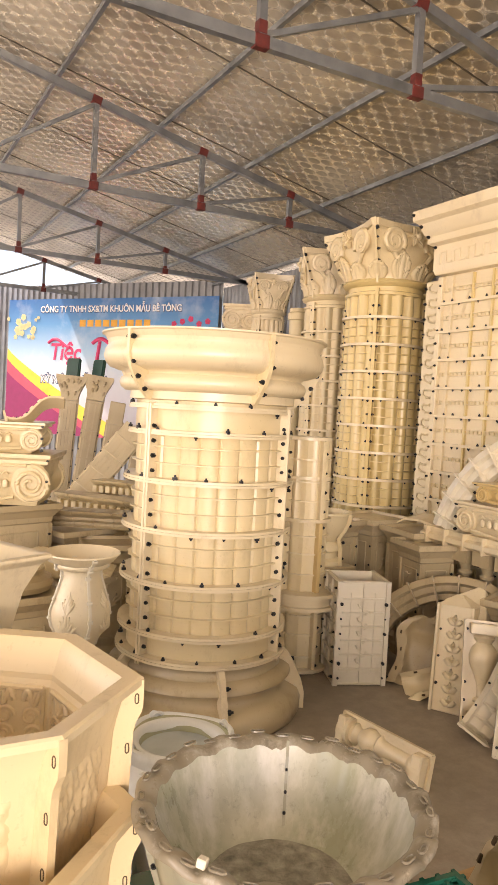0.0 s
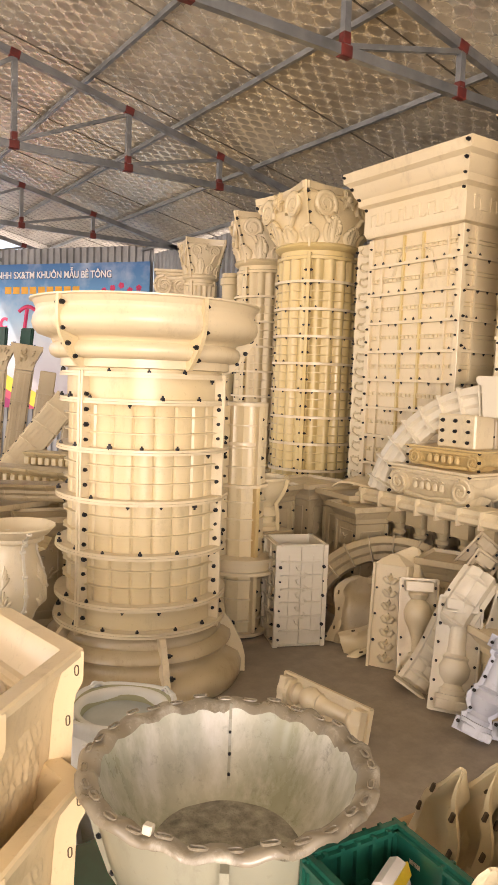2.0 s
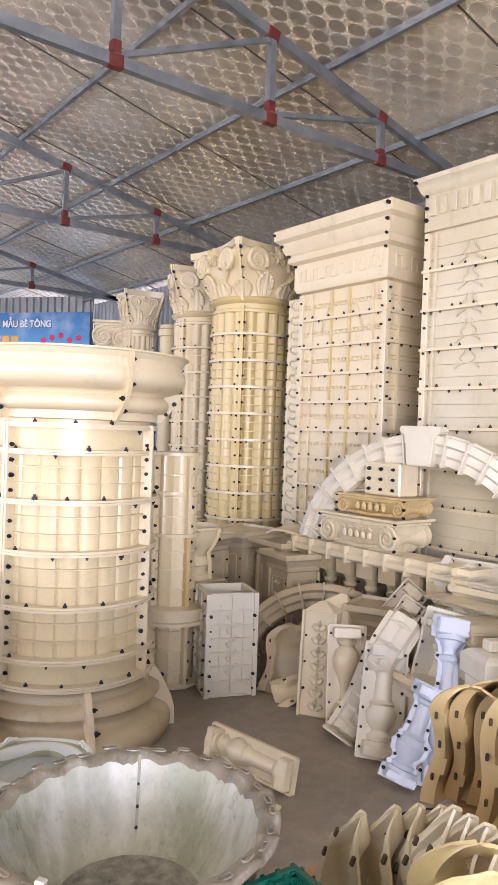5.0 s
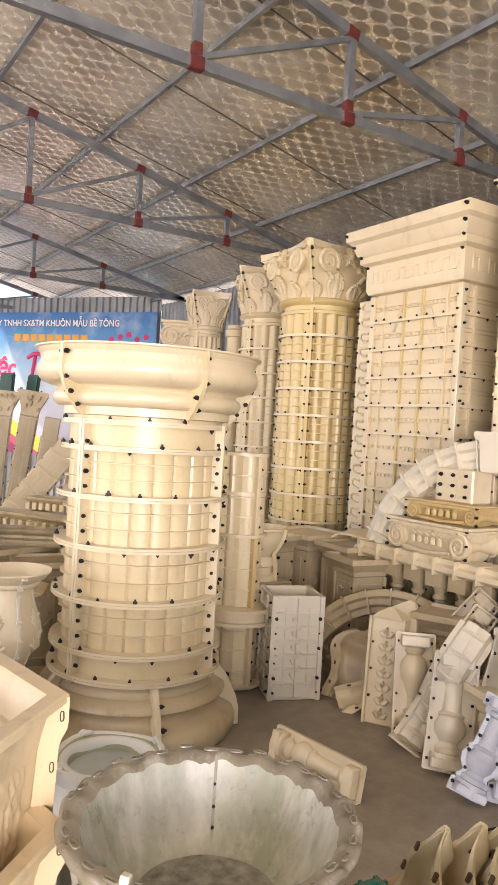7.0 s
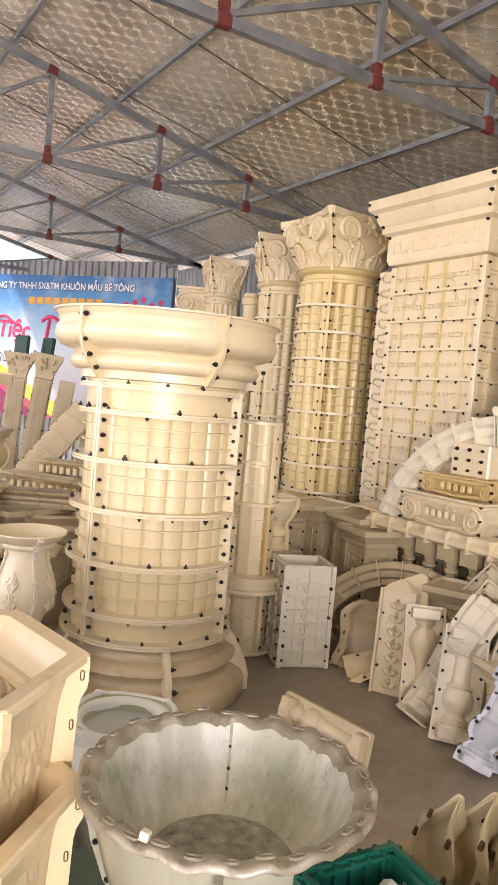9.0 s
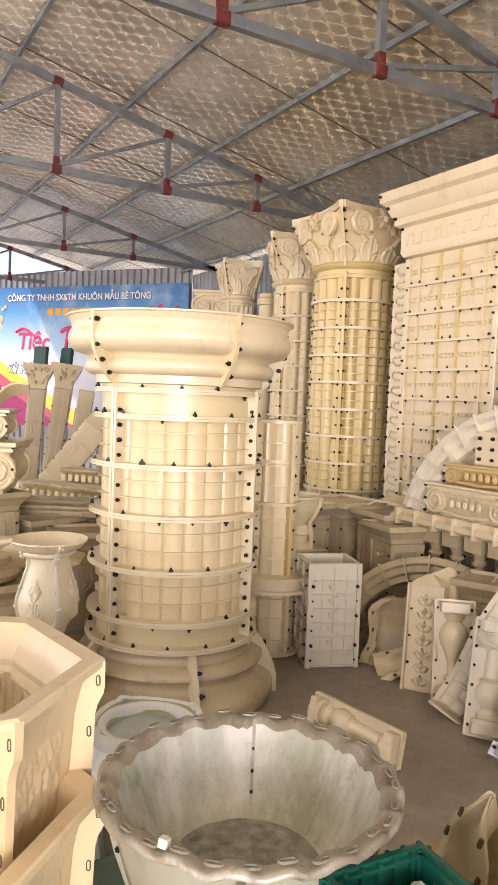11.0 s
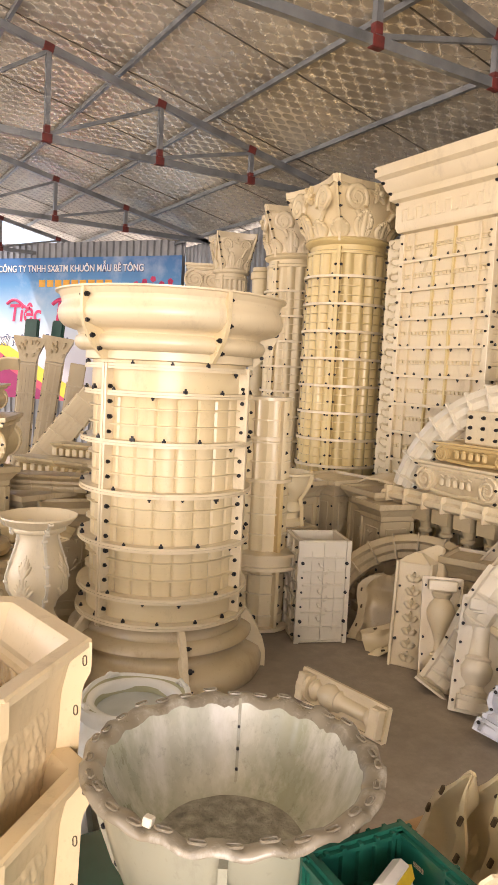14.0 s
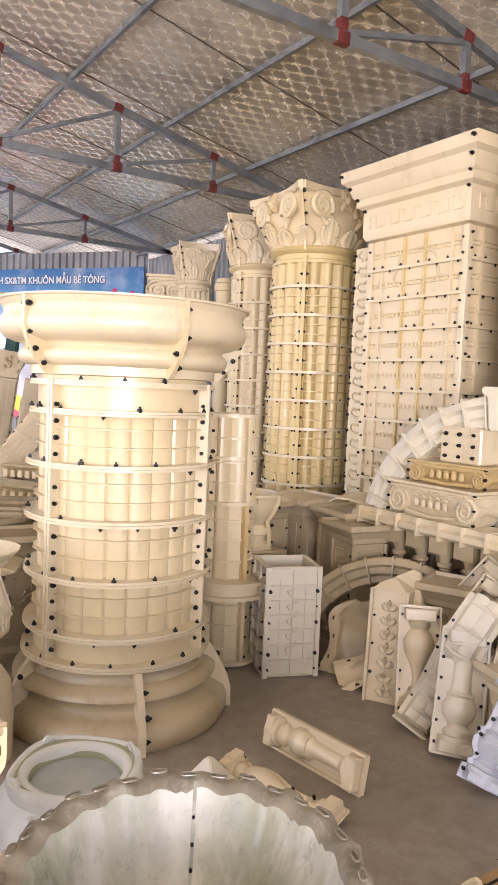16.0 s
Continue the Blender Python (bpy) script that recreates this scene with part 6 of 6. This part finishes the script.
def beam(m, L, h, mat, label, ribs=7, teeth=False):
    root = thing("cornice_mould", m, label, "cornice mould", "cornice moulds")
    bm = B()
    sec = [(-0.02, 0.0), (-0.03, 0.02), (-0.03, h * 0.3), (-0.05, h * 0.45), (-0.05, h * 0.6), (-0.11, h * 0.85), (-0.12, h), (0.08, h), (0.08, 0.0)]
    a = [bm.verts.new((0, y, z)) for y, z in sec]
    b = [bm.verts.new((L, y, z)) for y, z in sec]
    bm.faces.new(a), bm.faces.new(b[::-1])
    for i in range(len(sec)):
        bm.faces.new((a[i], a[(i + 1) % len(sec)], b[(i + 1) % len(sec)], b[i]))
    part("moulding", bm, mat, root, smooth=None)
    for k in range(ribs):
        x = L * (k + 0.5) / ribs
        part("rib", prism(B(), [(y - 0.008, z) for y, z in sec[:7]] + [(0, h), (0, 0)], 0.012, Matrix.Translation((x, 0, 0)) @ Matrix.Rotation(PI / 2, 4, "Z")), mat, root, smooth=None)
    if teeth:
        n = 11
        for k in range(n):
            x = L * (k + 0.5) / n
            part("tooth", box(B(), x - 0.022, x + 0.022, -0.10, -0.02, h * 0.05, h * 0.6, bevel=0.006), CREAM, root, smooth=None)
    return root


beam(pose(3.95, 2.93, 0.802, 0, 0, -88), 0.43, 0.058, WHITE, "white cornice mould lying on the pile", 4)
beam(pose(3.86, 2.93, 0.692, 0, 0, -93), 0.46, 0.05, PALE, "pale cornice mould lying under another", 3)


def full_baluster(x, y, h, w, mat, turn, label):
    """A closed baluster mould stood upright: square capped ends, bulb, and a flange down each side."""
    root = thing("baluster_mould", pose(x, y, 0, 0, 0, turn), label, "baluster mould", "baluster moulds")
    part("body", lathe_solid(B(), [(w * 0.46 * r, z * h * 0.9) for z, r in BALUSTER], 28), mat, root, smooth=40)
    for z in (0.0, h - 0.105, h - 0.05):
        part("cap_plate", box(B(), -w / 2, w / 2, -w / 2, w / 2, z, z + 0.014, bevel=0.003), mat, root, smooth=None)
    part("cap", box(B(), -w * 0.45, w * 0.45, -w * 0.45, w * 0.45, h - 0.10, h, bevel=0.006), mat, root, smooth=None)
    prof = [(w * 0.46 * r, z * h * 0.86) for z, r in BALUSTER[2:-2]]
    for sx in (0, PI):
        fl = part("seam_flange", fin(B(), prof, 0.022, 0.012, sx), mat, root, smooth=None)
        for r, z in prof[3::4]:
            bolt(fl, polar(r + 0.012, sx, z) + Vector((0, -0.006, 0)), "Y", 0.7)
    return root


full_baluster(3.64, 2.47, 0.72, 0.22, BUFF, 62, "dusty square-capped baluster mould upright in the pile")
full_baluster(3.70, 2.27, 0.745, 0.21, WHITE, 58, "white square-capped baluster mould upright in the pile")
full_baluster(3.62, 2.20, 0.66, 0.21, WHITE, 66, "white square-capped baluster mould upright beside another")
full_baluster(3.74, 1.98, 0.72, 0.21, WHITE, 60, "white square-capped baluster mould at the end of the pile")
beam(pose(1.42, 5.42, 0.78, 0, 0, -30), 0.82, 0.12, BUFF, "long dusty cream cornice mould on a stack", 6)
beam(pose(1.84, 6.0, 0.80, 0, 0, -58), 0.80, 0.13, CREAM, "cream cornice mould with rows of square teeth", 3, True)
beam(pose(2.25, 6.5, 0.86, 0, 0, -50), 0.70, 0.11, CREAM, "cream cornice mould with teeth, further back", 3, True)
pedestal(1.72, 5.30, 0.30, 0.775, BUFF, "dusty pedestal mould under a cornice mould", 20)
pedestal(2.02, 5.72, 0.30, 0.795, BUFF, "dusty pedestal mould under a toothed cornice", 20)
pedestal(2.45, 6.32, 0.30, 0.855, BUFF, "dusty pedestal mould far back in the shed", 20)
pedestal(1.86, 4.92, 0.24, 0.74, BUFF, "narrow dusty pedestal mould beside the wide column", -10)
pedestal(1.16, 4.35, 0.34, 0.62, BUFF, "squat dusty pedestal mould behind the vase", 10, flare=0.09)
pedestal(1.52, 4.50, 0.26, 0.60, BUFF, "squat dusty pedestal mould behind the vase", -14, flare=0.03)
bm = B()
prism(bm, [(-0.18, 0.0), (0.22, 0.0), (0.30, 0.03), (0.02, 0.10), (-0.17, 0.13), (-0.22, 0.12)], 0.30)
bmesh.ops.bevel(bm, geom=bm.edges[:], offset=0.012, segments=2, affect="EDGES")
solid("basin_mould", bm, CREAM, pose(1.50, 4.62, 0.742 - 0.13, 0, 0, -25), "cream resin basin mould on the pedestal", "basin mould")
bm = B()
lathe_solid(bm, [(0.20, 0.0), (0.21, 0.03), (0.20, 0.06), (0.16, 0.08), (0.16, 0.11)], 40)
solid("round_base_mould", bm, BUFF, pose(1.16, 4.35, 0.622), "dusty round base mould on a squat pedestal", "base mould")


def pilaster(base, top, face, w, mat, label, cap=True):
    base, top = Vector(base), Vector(top)
    L = (top - base).length
    root = thing("pilaster_mould", stand(base, top, face), label, "pilaster mould", "leaning pilaster moulds")
    body = part("shell", box(B(), -w / 2, w / 2, -0.05, 0.0, 0, L * (0.88 if cap else 1), bevel=0.008), mat, root, smooth=None)
    for x in (-0.3, -0.1, 0.1, 0.3):
        part("flute", box(B(), x * w - 0.008, x * w + 0.008, -0.058, -0.045, 0.05, L * 0.84), mat, root, smooth=None)
    for s in (-1, 1):
        part("side_flange", box(B(), s * w / 2 - 0.012, s * w / 2 + 0.012, -0.02, 0.012, 0, L * 0.88), mat, root, smooth=None)
        for k in range(9):
            bolt(root, (s * w / 2, -0.022, 0.08 + L * 0.09 * k), "Y", 1.0)
    for k in range(6):
        z = 0.1 + L * 0.8 * k / 5
        part("rib", box(B(), -w / 2 - 0.01, w / 2 + 0.01, -0.066, 0.0, z - 0.007, z + 0.007), mat, root, smooth=None)
    if cap:
        bm = B()
        prism(bm, [(-w * 0.5, L * 0.86), (w * 0.5, L * 0.86), (w * 0.60, L * 0.91), (w * 0.95, L * 0.985), (w * 0.95, L), (-w * 0.95, L), (-w * 0.95, L * 0.985), (-w * 0.60, L * 0.91)], 0.12, Matrix.Translation((0, -0.03, 0)))
        part("capital", bm, mat, root, smooth=None)
        bm = B()
        for k in range(10):
            x = rnd.uniform(-0.5, 0.5) * w
            z = L * rnd.uniform(0.88, 0.97)
            tube(bm, [(x, -0.09, z), (x * 1.2, -0.105, z + 0.03), (x * 1.4, -0.09, z + 0.045)], [0.008, 0.014, 0.005], 6)
        part("leaf_relief", bm, mat, root)
    return root


LOOKS = (-0.32, -0.95, 0.1)
pilaster((2.28, 8.10, 0.0), (2.46, 8.30, 1.885), LOOKS, 0.17, BUFF, "cream pilaster mould with a leaf capital, leaning")
pilaster((2.42, 8.00, 0.0), (2.735, 8.22, 1.895), LOOKS, 0.17, BUFF, "cream pilaster mould with a leaf capital, leaning beside another")
pilaster((2.58, 7.72, 0.0), (2.845, 7.86, 1.63), LOOKS, 0.16, BUFF, "plain cream pilaster mould, leaning", cap=False)
pilaster((1.98, 7.02, 0.42), (2.80, 7.15, 1.38), LOOKS, 0.24, PALE, "broad pale panel mould leaning at a slant", cap=False)
pilaster((2.80, 7.50, 0.0), (3.06, 7.58, 1.58), LOOKS, 0.14, BUFF, "slim cream pilaster mould, leaning", cap=False)
pedestal(1.95, 7.12, 0.4, 0.42, BUFF, "low dusty pedestal mould under a panel", 5)
for k, (a, b) in enumerate((((2.40, 8.45, 0.0), (2.55, 8.58, 2.10)), ((2.55, 8.35, 0.0), (2.82, 8.50, 2.10)))):
    bm = bar(B(), a, b, 0.17, 0.05)
    bmesh.ops.bevel(bm, geom=bm.edges[:], offset=0.012, segments=2, affect="EDGES")
    solid("gutter_mould", bm, DARKGREEN, Matrix(), "dark green plastic gutter mould leaning behind pilasters", "gutter mould", "dark green gutter moulds")

# ---- banner on the back wall ----
AX, AY = Vector((-WU.x, -WU.y, 0)), Vector((-WN.x, -WN.y, 0))
BAN = Matrix.Translation((W0.x + WN.x * 0.05, W0.y + WN.y * 0.05, 0)) @ Matrix((AX, AY, Vector((0, 0, 1)))).transposed().to_4x4()


def banner_print():
    mat, nt, bsdf = nodes_of("printed_banner")
    tc = nt.nodes.new("ShaderNodeTexCoord")
    sep = nt.nodes.new("ShaderNodeSeparateXYZ")
    nt.links.new(tc.outputs["Object"], sep.inputs[0])
    mr = nt.nodes.new("ShaderNodeMapRange")
    mr.inputs[1].default_value, mr.inputs[2].default_value = 1.2, 3.45
    nt.links.new(sep.outputs[2], mr.inputs[0])
    col = ramp(nt, mr.outputs[0], [(0.0, (0.60, 0.55, 0.62)), (0.35, (0.72, 0.74, 0.80)), (0.58, (0.40, 0.62, 0.82)), (0.80, (0.10, 0.32, 0.62)), (1.0, (0.03, 0.16, 0.42))])
    cloud = noise_of(nt, 1.6, 6)
    col = mix(nt, ramp(nt, cloud, [(0.5, (0, 0, 0)), (0.75, (0.55,) * 3)]), col, (0.80, 0.84, 0.88))
    nt.links.new(col, bsdf.inputs["Base Color"])
    bsdf.inputs["Roughness"].default_value = 0.45
    bump(nt, bsdf, noise_of(nt, 1.4, 3), 0.4, 0.05)
    return mat


ban = thing("banner", BAN, "blue printed vinyl banner with lettering on the back wall", "banner")
part("sheet", box(B(), -2.42, 2.03, -0.004, 0.004, 1.0, 3.455), banner_print(), ban, smooth=None)
ink = {k: plain("print_" + k, c, 0.45, relief=0, vary=0.08) for k, c in
       dict(white=(0.85, 0.86, 0.88), navy=(0.02, 0.05, 0.16), orange=(0.85, 0.42, 0.05), pink=(0.72, 0.05, 0.16), magenta=(0.33, 0.03, 0.13), yellow=(0.85, 0.66, 0.08), rose=(0.60, 0.10, 0.16), blossom=(0.80, 0.70, 0.38)).items()}


def lettering(text, x0, x1, z0, high, material, y=-0.008, bold=0.0, shear=0.0):
    cu = bpy.data.curves.new("lettering", "FONT")
    cu.body, cu.size, cu.extrude, cu.offset, cu.shear = text, 1.0, 0.002, bold, shear
    tmp = new("lettering", cu)
    bpy.context.view_layer.update()
    me = bpy.data.meshes.new_from_object(tmp.evaluated_get(bpy.context.evaluated_depsgraph_get()))
    bpy.data.objects.remove(tmp)
    xs = [v.co.x for v in me.vertices]
    sx = (x1 - x0) / max(1e-6, max(xs) - min(xs))
    me.transform(Matrix.Translation((x0, y, z0)) @ Matrix.Rotation(PI / 2, 4, "X") @ Matrix.Diagonal((sx, high / 0.72, 1, 1)) @ Matrix.Translation((-min(xs), 0, 0)))
    me.materials.clear()
    me.materials.append(material)
    return part("lettering", me, None, ban)


lettering("CÔNG TY TNHH SX&TM KHUÔN MẪU BÊ TÔNG", -1.655, 1.335, 3.215, 0.115, ink["white"], -0.011, 0.018)
lettering("CÔNG TY TNHH SX&TM KHUÔN MẪU BÊ TÔNG", -1.665, 1.345, 3.207, 0.125, ink["navy"], -0.007, 0.035)
lettering("Tiệc", -1.38, -0.70, 2.36, 0.30, ink["pink"], -0.009, 0.02, 0.15)
lettering("KỶ NIỆM", -1.60, -0.92, 1.93, 0.14, ink["navy"], -0.007, 0.06)
lettering("KỶ NIỆM", -1.59, -0.93, 1.938, 0.125, ink["white"], -0.011, 0.01)
lettering("NĂM TH", -0.74, -0.12, 1.95, 0.14, ink["navy"], -0.007, 0.06)
lettering("NĂM TH", -0.73, -0.13, 1.958, 0.125, ink["white"], -0.011, 0.01)
for k in range(9):
    part("print_bar", box(B(), -0.76 + 0.17 * k, -0.63 + 0.17 * k, -0.009, 0.0, 2.955, 3.075), ink["orange"], ban, smooth=None)
bm = B()
tube(bm, [(-1.45 + 0.5 * t, -0.006, 2.66 + 0.07 * math.sin(5 * t)) for t in [i / 12 for i in range(13)]], 0.028, 6)
part("swash", bm, ink["pink"], ban)
bm = B()
tube(bm, [(-0.46 + 0.45 * t, -0.006, 2.66 + 0.08 * math.sin(4 * t)) for t in [i / 12 for i in range(13)]], 0.035, 6)
tube(bm, [(-0.30 - 0.06 * t, -0.006, 2.70 - 0.40 * t) for t in [i / 6 for i in range(7)]], 0.035, 6)
part("swash", bm, ink["pink"], ban)


def swoosh(name, f0, f1, mat, y):
    bm = B()
    a, b = [], []
    for i in range(25):
        x = -2.42 + 2.6 * i / 24
        a.append((x, max(1.0, f0(x))))
        b.append((x, max(1.0, f1(x))))
    va = [bm.verts.new((x, y, z)) for x, z in a]
    vb = [bm.verts.new((x, y, z)) for x, z in b]
    for i in range(24):
        if a[i] != b[i] or a[i + 1] != b[i + 1]:
            bm.faces.new((va[i], va[i + 1], vb[i + 1], vb[i]))
    bmesh.ops.remove_doubles(bm, verts=bm.verts[:], dist=1e-4)
    part(name, bm, mat, ban, smooth=None)


swoosh("yellow_swoosh", lambda x: 2.55 - 0.62 * (x + 2.42) ** 0.85, lambda x: 1.0, ink["yellow"], -0.0065)
swoosh("rose_swoosh", lambda x: 2.36 - 0.66 * (x + 2.42) ** 0.85, lambda x: 1.0, ink["rose"], -0.0085)
swoosh("magenta_swoosh", lambda x: 2.12 - 0.60 * (x + 2.42) ** 0.85, lambda x: 1.0, ink["magenta"], -0.0105)
for k in range(16):
    cx, cz = -2.02 + rnd.gauss(0, 0.22), 2.92 + rnd.gauss(0, 0.15)
    r = rnd.uniform(0.035, 0.075)
    bm = B()
    for q in range(5):
        a = TAU * q / 5 + k
        lathe_solid(bm, [(r * 0.48, -0.001), (r * 0.48, 0.001)], 10, m=Matrix.Translation((cx + r * 0.5 * math.cos(a), -0.008 - 0.0005 * k, cz + r * 0.5 * math.sin(a))) @ Matrix.Rotation(PI / 2, 4, "X"))
    part("blossom", bm, ink["blossom"], ban)
for k in range(5):
    cx, cz = 1.2 + 0.16 * k, 3.0 + 0.04 * (k % 3)
    bm = B()
    for q in range(5):
        a = TAU * q / 5 + k
        lathe_solid(bm, [(0.026, -0.001), (0.026, 0.001)], 8, m=Matrix.Translation((cx + 0.028 * math.cos(a), -0.008, cz + 0.028 * math.sin(a))) @ Matrix.Rotation(PI / 2, 4, "X"))
    part("blossom", bm, ink["pink"], ban)
